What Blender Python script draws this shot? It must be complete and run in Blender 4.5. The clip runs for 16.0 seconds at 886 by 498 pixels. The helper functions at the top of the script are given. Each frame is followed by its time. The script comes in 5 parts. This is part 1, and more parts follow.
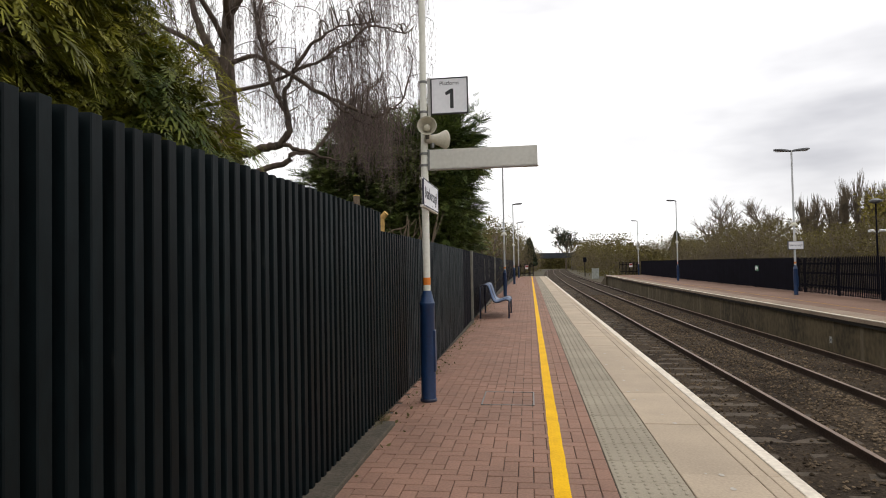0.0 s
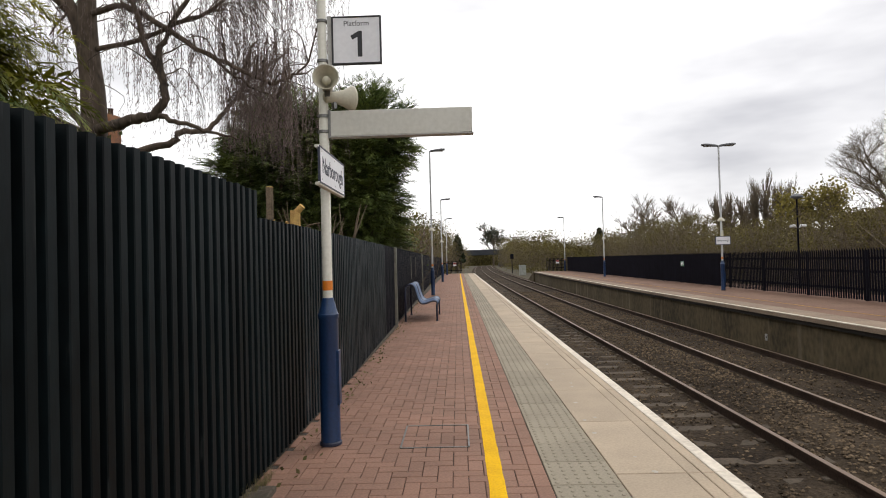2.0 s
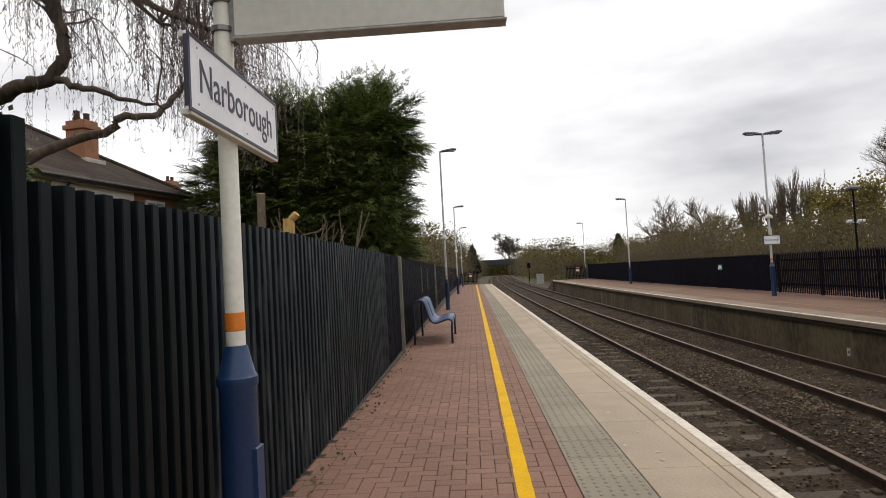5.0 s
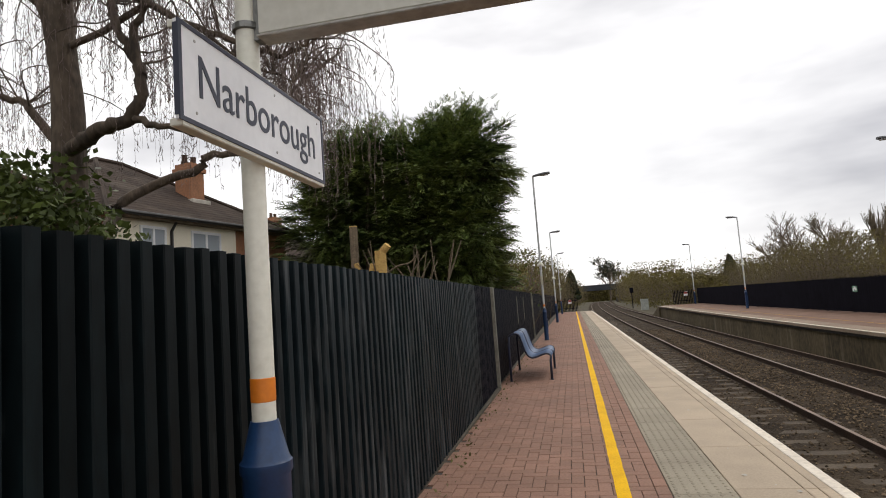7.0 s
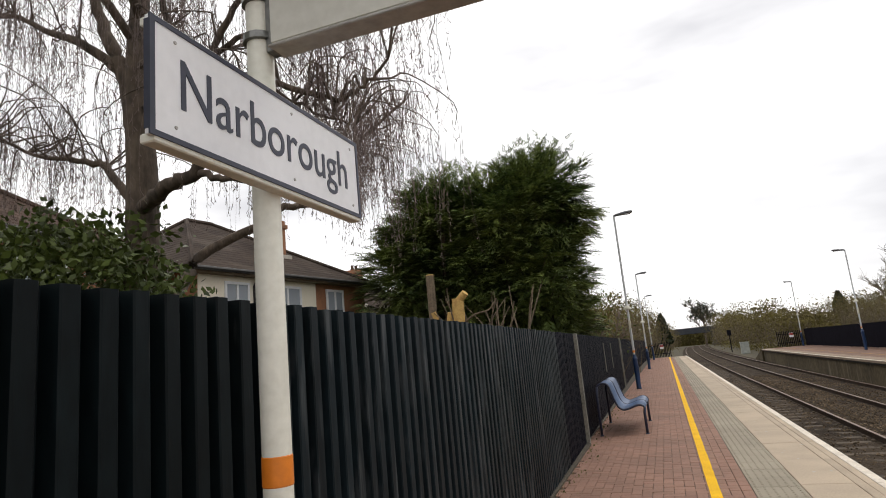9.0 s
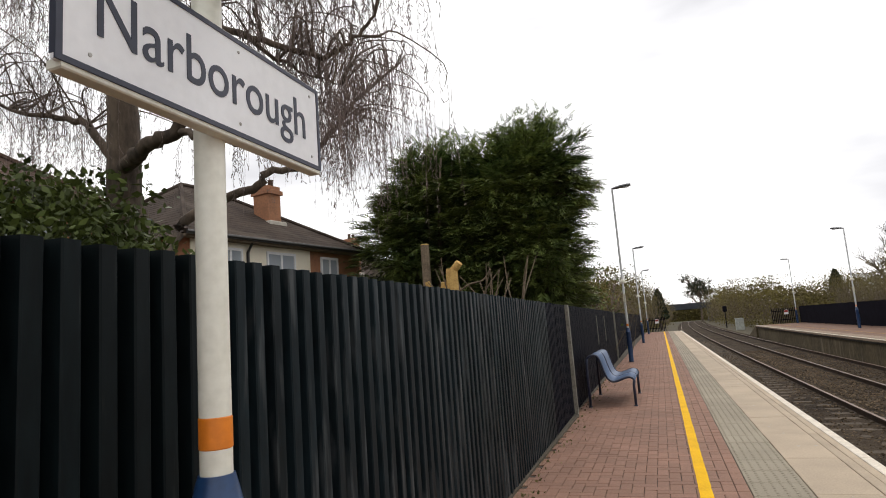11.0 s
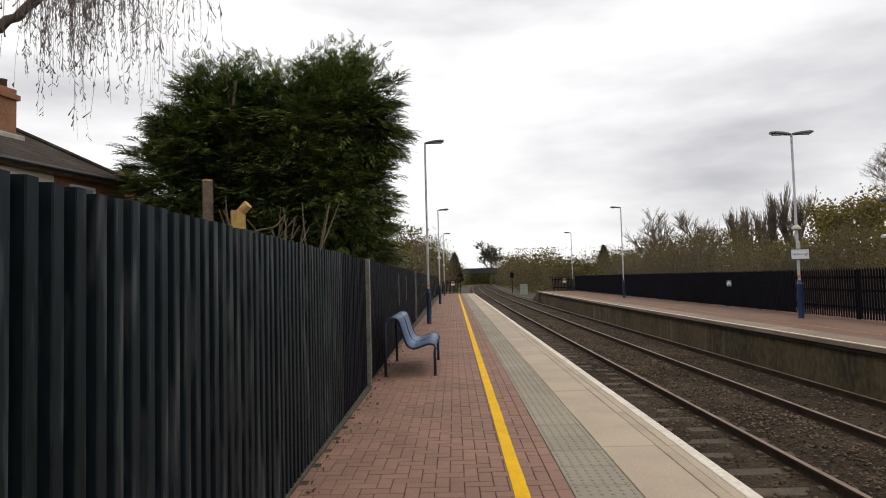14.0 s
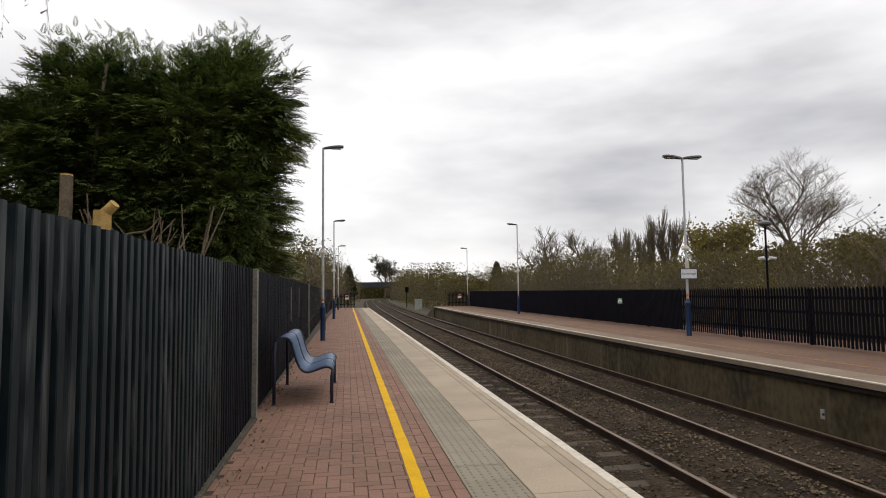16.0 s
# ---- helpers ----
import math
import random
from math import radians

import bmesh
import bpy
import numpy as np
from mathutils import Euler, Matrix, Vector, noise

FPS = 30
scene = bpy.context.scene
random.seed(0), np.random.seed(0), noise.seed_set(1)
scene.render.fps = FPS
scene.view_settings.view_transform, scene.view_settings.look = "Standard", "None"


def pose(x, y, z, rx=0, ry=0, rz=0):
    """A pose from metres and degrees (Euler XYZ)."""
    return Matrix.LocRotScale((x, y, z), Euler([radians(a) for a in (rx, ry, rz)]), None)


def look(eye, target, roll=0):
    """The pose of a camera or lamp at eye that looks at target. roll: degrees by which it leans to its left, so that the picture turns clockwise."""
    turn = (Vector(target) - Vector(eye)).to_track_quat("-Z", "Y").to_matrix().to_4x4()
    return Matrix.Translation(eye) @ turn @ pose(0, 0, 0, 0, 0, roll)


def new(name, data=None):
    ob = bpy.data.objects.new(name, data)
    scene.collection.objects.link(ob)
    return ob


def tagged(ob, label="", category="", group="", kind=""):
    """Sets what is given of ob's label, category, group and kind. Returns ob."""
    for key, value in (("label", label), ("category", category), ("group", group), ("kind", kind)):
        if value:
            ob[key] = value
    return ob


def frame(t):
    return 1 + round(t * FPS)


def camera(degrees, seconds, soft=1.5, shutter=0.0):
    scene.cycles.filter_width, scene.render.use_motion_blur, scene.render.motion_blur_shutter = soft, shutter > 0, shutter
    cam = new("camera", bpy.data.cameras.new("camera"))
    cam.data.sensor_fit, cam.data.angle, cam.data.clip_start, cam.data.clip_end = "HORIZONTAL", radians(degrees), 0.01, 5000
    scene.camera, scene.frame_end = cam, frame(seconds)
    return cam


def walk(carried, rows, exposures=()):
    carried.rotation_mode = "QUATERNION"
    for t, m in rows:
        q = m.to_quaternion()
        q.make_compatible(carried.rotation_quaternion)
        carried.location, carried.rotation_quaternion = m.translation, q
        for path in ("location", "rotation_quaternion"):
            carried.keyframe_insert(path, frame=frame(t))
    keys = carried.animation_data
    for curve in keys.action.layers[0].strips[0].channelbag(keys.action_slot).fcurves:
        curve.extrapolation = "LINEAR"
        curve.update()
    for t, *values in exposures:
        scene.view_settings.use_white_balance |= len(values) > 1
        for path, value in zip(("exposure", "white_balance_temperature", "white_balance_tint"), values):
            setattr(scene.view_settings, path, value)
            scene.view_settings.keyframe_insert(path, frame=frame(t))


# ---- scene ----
cam = camera(72.1, 16.0, soft=1.0)
PATH = [
    (0, (-0.112, 0.405, 1.376), (-0.394, 2.384, 1.429), -1.1),
    (0.5, (-0.127, 0.845, 1.377), (-0.359, 2.831, 1.424), -1.6),
    (1, (-0.135, 1.118, 1.354), (-0.31, 3.11, 1.372), -2.1),
    (1.5, (-0.104, 1.491, 1.367), (-0.297, 3.482, 1.385), -0.9),
    (2, (-0.152, 1.873, 1.381), (-0.2, 3.872, 1.42), -1.5),
    (2.5, (-0.16, 2.253, 1.365), (-0.147, 4.252, 1.397), -1.7),
    (3, (-0.159, 2.58, 1.372), (-0.156, 4.579, 1.412), -1.5),
    (3.2, (-0.187, 2.736, 1.384), (-0.16, 4.736, 1.412), -1.4),
    (5.3, (-0.195, 4.181, 1.364), (-0.341, 6.173, 1.465), -3.5),
    (5.5, (-0.175, 4.167, 1.401), (-0.385, 6.152, 1.516), -3.1),
    (6, (-0.157, 4.428, 1.406), (-0.495, 6.395, 1.532), -3.2),
    (6.5, (-0.187, 4.578, 1.432), (-0.534, 6.539, 1.607), -3.5),
    (7, (-0.18, 4.749, 1.433), (-0.581, 6.699, 1.621), -4.2),
    (7.5, (-0.139, 4.908, 1.435), (-0.616, 6.839, 1.646), -4.2),
    (8, (-0.223, 5.118, 1.434), (-0.766, 7.029, 1.67), -5.3),
    (8.5, (-0.212, 5.151, 1.436), (-0.799, 7.041, 1.729), -5.0),
    (9, (-0.195, 5.168, 1.444), (-0.831, 7.029, 1.809), -5.4),
    (9.2, (-0.194, 5.164, 1.455), (-0.844, 7.014, 1.847), -5.5),
    (11.3, (-0.128, 5.368, 1.4), (-0.754, 7.254, 1.622), -3.8),
    (11.5, (-0.163, 5.414, 1.396), (-0.728, 7.324, 1.578), -3.7),
    (12, (-0.24, 5.661, 1.407), (-0.566, 7.632, 1.499), -3.8),
    (12.5, (-0.257, 5.944, 1.418), (-0.461, 7.931, 1.527), -1.8),
    (13, (-0.277, 6.214, 1.406), (-0.392, 8.209, 1.472), -1.8),
    (13.5, (-0.324, 6.538, 1.398), (-0.331, 8.537, 1.474), -2.1),
    (14, (-0.352, 6.908, 1.403), (-0.386, 8.905, 1.503), -1.5),
    (14.5, (-0.394, 7.107, 1.4), (-0.45, 9.101, 1.543), -0.4),
    (15, (-0.487, 7.355, 1.434), (-0.484, 9.348, 1.598), -1.3),
    (15.5, (-0.498, 7.545, 1.402), (-0.393, 9.539, 1.506), -1.3),
    (16, (-0.466, 7.783, 1.416), (-0.155, 9.753, 1.556), -0.7),
]
EXPOSURE = [(0.0, 0.08), (0.5, 0.33), (1.5, 0.28), (2.5, -0.04), (5.5, -0.06), (9.0, 0.08), (12.5, 0.13), (13.5, -0.06), (16.0, -0.20)]
walk(cam, [(t, look(eye, target, roll)) for t, eye, target, roll in PATH], EXPOSURE)

# ---- world and light ----
world = bpy.data.worlds.new("overcast_sky")
scene.world = world
world.use_nodes = True
wn, wl = world.node_tree.nodes, world.node_tree.links
wn.clear()
w_out = wn.new("ShaderNodeOutputWorld")
w_bg = wn.new("ShaderNodeBackground")
w_sky = wn.new("ShaderNodeTexSky")
w_sky.sky_type, w_sky.sun_disc = "NISHITA", False
w_sky.sun_elevation, w_sky.sun_rotation = radians(48), radians(40)
w_co = wn.new("ShaderNodeTexCoord")
w_map = wn.new("ShaderNodeMapping")
w_map.inputs["Scale"].default_value = (1.0, 1.0, 3.4)
w_map.inputs["Location"].default_value = (0.35, 0.1, 0.2)
w_noise = wn.new("ShaderNodeTexNoise")
w_noise.inputs["Scale"].default_value = 1.9
w_noise.inputs["Detail"].default_value = 5
w_noise.inputs["Roughness"].default_value = 0.5
w_ramp = wn.new("ShaderNodeValToRGB")
w_ramp.color_ramp.elements[0].position, w_ramp.color_ramp.elements[0].color = 0.26, (0.60, 0.594, 0.628, 1)
w_ramp.color_ramp.elements[1].position, w_ramp.color_ramp.elements[1].color = 0.57, (1.28, 1.26, 1.255, 1)
w_scale = wn.new("ShaderNodeMix")
w_scale.data_type, w_scale.blend_type = "RGBA", "MULTIPLY"
w_scale.inputs["Factor"].default_value = 1.0
w_scale.inputs[7].default_value = (0.09, 0.09, 0.09, 1)
w_mix = wn.new("ShaderNodeMix")
w_mix.data_type = "RGBA"
w_mix.inputs["Factor"].default_value = 0.93
wl.new(w_co.outputs["Generated"], w_map.inputs["Vector"])
wl.new(w_map.outputs["Vector"], w_noise.inputs["Vector"])
wl.new(w_noise.outputs["Fac"], w_ramp.inputs["Fac"])
wl.new(w_sky.outputs["Color"], w_scale.inputs[6])
wl.new(w_scale.outputs[2], w_mix.inputs[6])
wl.new(w_ramp.outputs["Color"], w_mix.inputs[7])
wl.new(w_mix.outputs[2], w_bg.inputs["Color"])
w_bg.inputs["Strength"].default_value = 1.0
wl.new(w_bg.outputs["Background"], w_out.inputs["Surface"])

sun = new("sun", bpy.data.lights.new("sun", "SUN"))
sun.data.energy, sun.data.angle, sun.data.color = 0.6, radians(25), (1.0, 0.96, 0.9)
sun.matrix_world = look((20, 30, 40), (0, 10, 0))


# ---- materials ----
def surface(name, base, dark=None, rough=0.7, grain=40.0, blotch=2.0, bump=0.3, metal=0.0, vary=0.0, stretch=(1, 1, 1), depth=0.01, island=0.0, spec=0.5):
    """A painted, stone, wood or metal surface: grain and blotches in the colour, fine relief, and a shade per piece."""
    m = bpy.data.materials.new(name)
    m.use_nodes = True
    n, l = m.node_tree.nodes, m.node_tree.links
    p = n["Principled BSDF"]
    p.inputs["Roughness"].default_value, p.inputs["Metallic"].default_value = rough, metal
    p.inputs["Specular IOR Level"].default_value = spec
    dark = dark or tuple(c * 0.6 for c in base)
    co, mp = n.new("ShaderNodeTexCoord"), n.new("ShaderNodeMapping")
    mp.inputs["Scale"].default_value = stretch
    geo = n.new("ShaderNodeNewGeometry")
    l.new(geo.outputs["Position"], mp.inputs["Vector"])
    fine, wide = n.new("ShaderNodeTexNoise"), n.new("ShaderNodeTexNoise")
    fine.inputs["Scale"].default_value, fine.inputs["Detail"].default_value = grain, 4
    wide.inputs["Scale"].default_value, wide.inputs["Detail"].default_value = blotch, 5
    l.new(mp.outputs["Vector"], fine.inputs["Vector"])
    l.new(mp.outputs["Vector"], wide.inputs["Vector"])
    add = n.new("ShaderNodeMath")
    add.operation = "ADD"
    l.new(fine.outputs["Fac"], add.inputs[0])
    l.new(wide.outputs["Fac"], add.inputs[1])
    ramp = n.new("ShaderNodeMapRange")
    ramp.inputs["From Min"].default_value, ramp.inputs["From Max"].default_value = 0.72, 1.2
    l.new(add.outputs[0], ramp.inputs["Value"])
    mix = n.new("ShaderNodeMix")
    mix.data_type = "RGBA"
    mix.inputs[6].default_value, mix.inputs[7].default_value = (*dark, 1), (*base, 1)
    l.new(ramp.outputs["Result"], mix.inputs["Factor"])
    colour = mix.outputs[2]
    for amount, source in ((vary, "object"), (island, "island")):
        if not amount:
            continue
        if source == "object":
            pick = n.new("ShaderNodeObjectInfo").outputs["Random"]
        else:
            pick = geo.outputs["Random Per Island"]
        to = n.new("ShaderNodeMapRange")
        to.inputs["To Min"].default_value, to.inputs["To Max"].default_value = 1 - amount, 1 + amount
        l.new(pick, to.inputs["Value"])
        tint = n.new("ShaderNodeHueSaturation")
        l.new(to.outputs["Result"], tint.inputs["Value"])
        l.new(colour, tint.inputs["Color"])
        colour = tint.outputs["Color"]
    l.new(colour, p.inputs["Base Color"])
    if bump:
        bp = n.new("ShaderNodeBump")
        bp.inputs["Strength"].default_value, bp.inputs["Distance"].default_value = bump, depth
        l.new(fine.outputs["Fac"], bp.inputs["Height"])
        l.new(bp.outputs["Normal"], p.inputs["Normal"])
    return m


def leaf(name, base, dark, rough=0.55, island=0.5, through_light=0.25, grain=3.0):
    m = surface(name, base, dark, rough, grain, 0.7, 0, island=island, spec=0.25)
    n, l = m.node_tree.nodes, m.node_tree.links
    p, out = n["Principled BSDF"], n["Material Output"]
    tr, mx = n.new("ShaderNodeBsdfTranslucent"), n.new("ShaderNodeMixShader")
    mx.inputs["Fac"].default_value = through_light
    l.new(p.inputs["Base Color"].links[0].from_socket, tr.inputs["Color"])
    l.new(p.outputs["BSDF"], mx.inputs[1])
    l.new(tr.outputs["BSDF"], mx.inputs[2])
    l.new(mx.outputs["Shader"], out.inputs["Surface"])
    return m


PAVER = surface("red_block_paving", (0.312, 0.176, 0.124), (0.212, 0.124, 0.090), 0.8, 55, 1.3, 0.35, vary=0.09, spec=0.3, depth=0.004)
PAVER_JOINED = surface("red_block_paving_joined", (0.312, 0.176, 0.124), (0.212, 0.124, 0.090), 0.8, 55, 1.3, 0.35, island=0.09, spec=0.3, depth=0.004)
# red paving with the far side's shade put into its base colour
PAVER_FAR = surface("shade_darkened_red_paving", (0.215, 0.128, 0.090), (0.140, 0.084, 0.060), 0.85, 12, 0.8, 0.3, spec=0.2)
# buff coping, its colour lowered likewise to carry the shade over there
COPING_FAR = surface("shade_darkened_buff_concrete", (0.30, 0.228, 0.165), (0.20, 0.150, 0.108), 0.9, 30, 1.2, 0.3, vary=0.1, spec=0.2)
JOINT = surface("sand_joint", (0.075, 0.06, 0.05), (0.045, 0.038, 0.032), 0.95, 90, 3, 0.4)
YELLOW_FAR = surface("faded_yellow_paint", (0.46, 0.27, 0.07), (0.26, 0.15, 0.06), 0.8, 30, 3, 0.2, spec=0.15)
YELLOW = surface("worn_yellow_paint", (0.90, 0.53, 0.0), (0.74, 0.40, 0.002), 0.7, 60, 4, 0.4, depth=0.004, spec=0.15)
TACTILE = surface("grey_tactile_concrete", (0.335, 0.290, 0.215), (0.25, 0.215, 0.16), 0.85, 70, 1.2, 0.3, vary=0.06, depth=0.003)
COPING = surface("buff_concrete", (0.475, 0.378, 0.272), (0.365, 0.292, 0.212), 0.85, 60, 1.6, 0.25, vary=0.07, depth=0.003)
GROOVE = surface("dirty_groove", (0.16, 0.13, 0.10), None, 0.95, 60, 3, 0.2)
WHITE_LINE = surface("worn_white_paint", (0.78, 0.70, 0.58), (0.56, 0.49, 0.40), 0.7, 25, 3, 0.3, depth=0.004)
WALL_CONC = surface("stained_platform_concrete", (0.125, 0.098, 0.056), (0.050, 0.039, 0.023), 0.9, 9, 0.7, 0.5, stretch=(1, 1, 0.6), spec=0.2)
# near-black colour for the shadow line below the far coping
COPING_SHADE = surface("coping_shade_black", (0.024, 0.019, 0.015), None, 0.95, 25, 2, 0.4)
KERB = surface("mossy_concrete_kerb", (0.095, 0.075, 0.055), (0.045, 0.040, 0.026), 0.95, 45, 5, 0.6)
FENCE = surface("dark_painted_steel", (0.0098, 0.0172, 0.0212), (0.0038, 0.0072, 0.0092), 0.5, 35, 2.2, 0.25, vary=0.22, stretch=(1, 1, 0.25), depth=0.004, spec=0.13)


def streaked(m, scale, low, high, amount, colour):
    """Pale scuffs and run-off streaks of their own shape over a surface."""
    n, l = m.node_tree.nodes, m.node_tree.links
    geo, mp, noi, rng_, mix = n.new("ShaderNodeNewGeometry"), n.new("ShaderNodeMapping"), n.new("ShaderNodeTexNoise"), n.new("ShaderNodeMapRange"), n.new("ShaderNodeMix")
    mp.inputs["Scale"].default_value = scale
    noi.inputs["Scale"].default_value, noi.inputs["Detail"].default_value = 1.0, 6
    rng_.inputs["From Min"].default_value, rng_.inputs["From Max"].default_value, rng_.inputs["To Max"].default_value = low, high, amount
    mix.data_type = "RGBA"
    mix.inputs[7].default_value = (*colour, 1)
    l.new(geo.outputs["Position"], mp.inputs["Vector"])
    l.new(mp.outputs["Vector"], noi.inputs["Vector"])
    l.new(noi.outputs["Fac"], rng_.inputs["Value"])
    l.new(rng_.outputs["Result"], mix.inputs["Factor"])
    base = n["Principled BSDF"].inputs["Base Color"]
    l.new(base.links[0].from_socket, mix.inputs[6])
    l.new(mix.outputs[2], base)


streaked(FENCE, (9, 17, 1.7), 0.53, 0.70, 0.75, (0.085, 0.093, 0.096))
streaked(WALL_CONC, (3.0, 3.0, 0.30), 0.56, 0.72, 0.7, (0.20, 0.165, 0.115))
FENCE_TALL = surface("dark_green_black_painted_steel", (0.0046, 0.0092, 0.0108), (0.0018, 0.0038, 0.0047), 0.5, 35, 2.2, 0.25, vary=0.22, stretch=(1, 1, 0.25), depth=0.004, spec=0.13)
streaked(FENCE_TALL, (24, 30, 3.0), 0.66, 0.80, 0.5, (0.06, 0.065, 0.062))
FENCE_DARK = surface("blue_black_painted_steel", (0.0075, 0.0085, 0.0140), (0.0040, 0.0045, 0.0075), 0.6, 35, 2.2, 0.2, vary=0.2, stretch=(1, 1, 0.25), spec=0.07)
FENCE_JOINED = surface("dark_painted_steel_joined", (0.0070, 0.0080, 0.0130), (0.0035, 0.0042, 0.007), 0.6, 35, 2.2, 0.2, island=0.2, stretch=(1, 1, 0.25), spec=0.07)
FENCE_FAR = surface("black_painted_palisade", (0.0075, 0.0070, 0.012), (0.004, 0.0035, 0.006), 0.8, 30, 2, 0.2, vary=0.2, spec=0.1)
GALV = surface("weathered_galvanised_post", (0.27, 0.255, 0.215), (0.13, 0.125, 0.10), 0.6, 30, 4, 0.3, metal=0.3)
BLUE = surface("blue_painted_steel", (0.012, 0.042, 0.118), (0.008, 0.028, 0.080), 0.38, 50, 4, 0.15, depth=0.002)
POLE = surface("white_painted_steel", (0.74, 0.725, 0.64), (0.63, 0.615, 0.53), 0.5, 40, 3, 0.12, depth=0.002)
POLE_FAR = surface("grey_white_painted_steel", (0.52, 0.53, 0.53), (0.40, 0.41, 0.41), 0.5, 40, 3, 0.1)
ORANGE = surface("orange_band", (0.74, 0.22, 0.015), (0.60, 0.17, 0.015), 0.5, 40, 4, 0.1)
SIGN_WHITE = surface("white_sign_enamel", (0.80, 0.80, 0.82), (0.73, 0.73, 0.75), 0.4, 30, 2, 0.03)
SIGN_BACK = surface("off_white_sign_back", (0.60, 0.59, 0.53), (0.52, 0.51, 0.45), 0.55, 30, 2, 0.06)
SIGN_INK = surface("dark_sign_ink", (0.030, 0.034, 0.060), (0.022, 0.026, 0.045), 0.5, 30, 3, 0)
SIGN_BLACK = surface("black_sign_ink", (0.016, 0.016, 0.018), None, 0.5, 30, 3, 0)
BAR_INK = surface("grey_print", (0.20, 0.20, 0.24), None, 0.6, 30, 3, 0)
TRIM = surface("sign_edge_grey", (0.42, 0.41, 0.38), (0.28, 0.27, 0.25), 0.5, 30, 4, 0.1)
CLAMP = surface("dull_steel_clamp", (0.22, 0.22, 0.21), (0.13, 0.13, 0.12), 0.4, 50, 6, 0.2, metal=0.7)
HORN = surface("cream_plastic", (0.56, 0.53, 0.42), (0.45, 0.42, 0.33), 0.5, 40, 4, 0.08)
HORN_DARK = surface("dark_horn_throat", (0.10, 0.09, 0.07), None, 0.6, 40, 4, 0.05)
LAMP = surface("dark_grey_lamp_housing", (0.085, 0.088, 0.092), (0.06, 0.06, 0.065), 0.5, 40, 4, 0.1)
DIFFUSER = surface("lamp_diffuser", (0.35, 0.35, 0.35), (0.28, 0.28, 0.28), 0.3, 40, 4, 0)
BENCH_BLUE = surface("blue_coated_mesh_metal", (0.082, 0.132, 0.235), (0.058, 0.098, 0.185), 0.48, 160, 3, 0.6, depth=0.004)
BENCH_DARK = surface("dark_blue_steel", (0.020, 0.026, 0.055), None, 0.45, 50, 4, 0.15)
RAIL_SIDE = surface("rusty_rail_side", (0.060, 0.038, 0.026), (0.026, 0.017, 0.013), 0.9, 40, 3, 0.4, spec=0.2)
RAIL_TOP = surface("worn_rail_head", (0.23, 0.155, 0.105), (0.12, 0.08, 0.055), 0.5, 60, 2, 0.15, metal=0.4)
SLEEPER = surface("dusty_concrete_sleeper", (0.098, 0.072, 0.046), (0.040, 0.029, 0.019), 0.95, 35, 3, 0.5, vary=0.2)
BALLAST = surface("brown_ballast", (0.072, 0.053, 0.035), (0.018, 0.013, 0.009), 0.95, 22, 0.8, 1.0, depth=0.05, spec=0.1)
STONE = surface("ballast_stone", (0.158, 0.116, 0.075), (0.052, 0.037, 0.024), 0.9, 30, 0.9, 0.4, island=0.6, spec=0.15)
EARTH = surface("rough_grassy_earth", (0.080, 0.066, 0.030), (0.045, 0.036, 0.020), 0.95, 4, 0.4, 0.8, depth=0.05)
BARK = surface("grey_brown_bark", (0.150, 0.112, 0.080), (0.048, 0.036, 0.027), 0.9, 18, 3, 0.9, stretch=(1, 1, 0.4), depth=0.02)
TWIG = surface("bare_twigs", (0.205, 0.152, 0.132), (0.115, 0.085, 0.075), 0.85, 5, 1, 0)
TWIG_FAR = surface("pale_bare_twigs", (0.165, 0.128, 0.082), (0.095, 0.074, 0.048), 0.9, 4, 0.5, 0)
CUT_WOOD = surface("fresh_cut_wood", (0.62, 0.40, 0.13), (0.42, 0.25, 0.08), 0.8, 25, 5, 0.3)
OLD_WOOD = surface("barked_cut_stem", (0.20, 0.15, 0.10), (0.10, 0.075, 0.05), 0.9, 25, 5, 0.6)
CONIFER = leaf("dark_conifer_foliage", (0.165, 0.200, 0.050), (0.046, 0.078, 0.024), island=0.6, through_light=0.2)
CONIFER_OLD = leaf("yellow_green_cypress_foliage", (0.27, 0.25, 0.026), (0.062, 0.092, 0.017), island=0.5, through_light=0.25)
IVY = leaf("glossy_ivy_leaves", (0.105, 0.135, 0.032), (0.050, 0.068, 0.020), 0.4, 0.5, 0.15)
SCRUB = leaf("olive_spring_scrub", (0.158, 0.132, 0.040), (0.088, 0.074, 0.026), 0.9, 0.3, 0.25, 0.4)
WILLOW = leaf("yellow_spring_leaves", (0.24, 0.20, 0.045), (0.14, 0.115, 0.04), 0.8, 0.35, 0.3, 0.6)
EVERGREEN = leaf("dark_far_evergreen", (0.030, 0.042, 0.018), (0.018, 0.024, 0.012), 0.8, 0.4, 0.1, 1)
DRY = leaf("dry_grass_blades", (0.22, 0.18, 0.09), (0.10, 0.10, 0.03), 0.9, 0.4, 0.2)
ROOF = surface("brown_roof_tiles", (0.066, 0.048, 0.037), (0.034, 0.025, 0.020), 0.9, 20, 1.2, 0.5, vary=0.15, spec=0.15)
ROOF_RED = surface("reddish_roof_tiles", (0.092, 0.058, 0.042), (0.050, 0.032, 0.024), 0.9, 20, 1.2, 0.5, vary=0.15, spec=0.15)
streaked(ROOF, (0.9, 0.9, 0.5), 0.52, 0.78, 0.55, (0.15, 0.125, 0.10))
RENDER_W = surface("cream_render", (0.80, 0.74, 0.60), (0.68, 0.62, 0.49), 0.9, 60, 1.2, 0.3)
HOUSE_BRICK = surface("orange_house_brick", (0.33, 0.150, 0.075), (0.21, 0.10, 0.055), 0.9, 18, 2.5, 0.5)
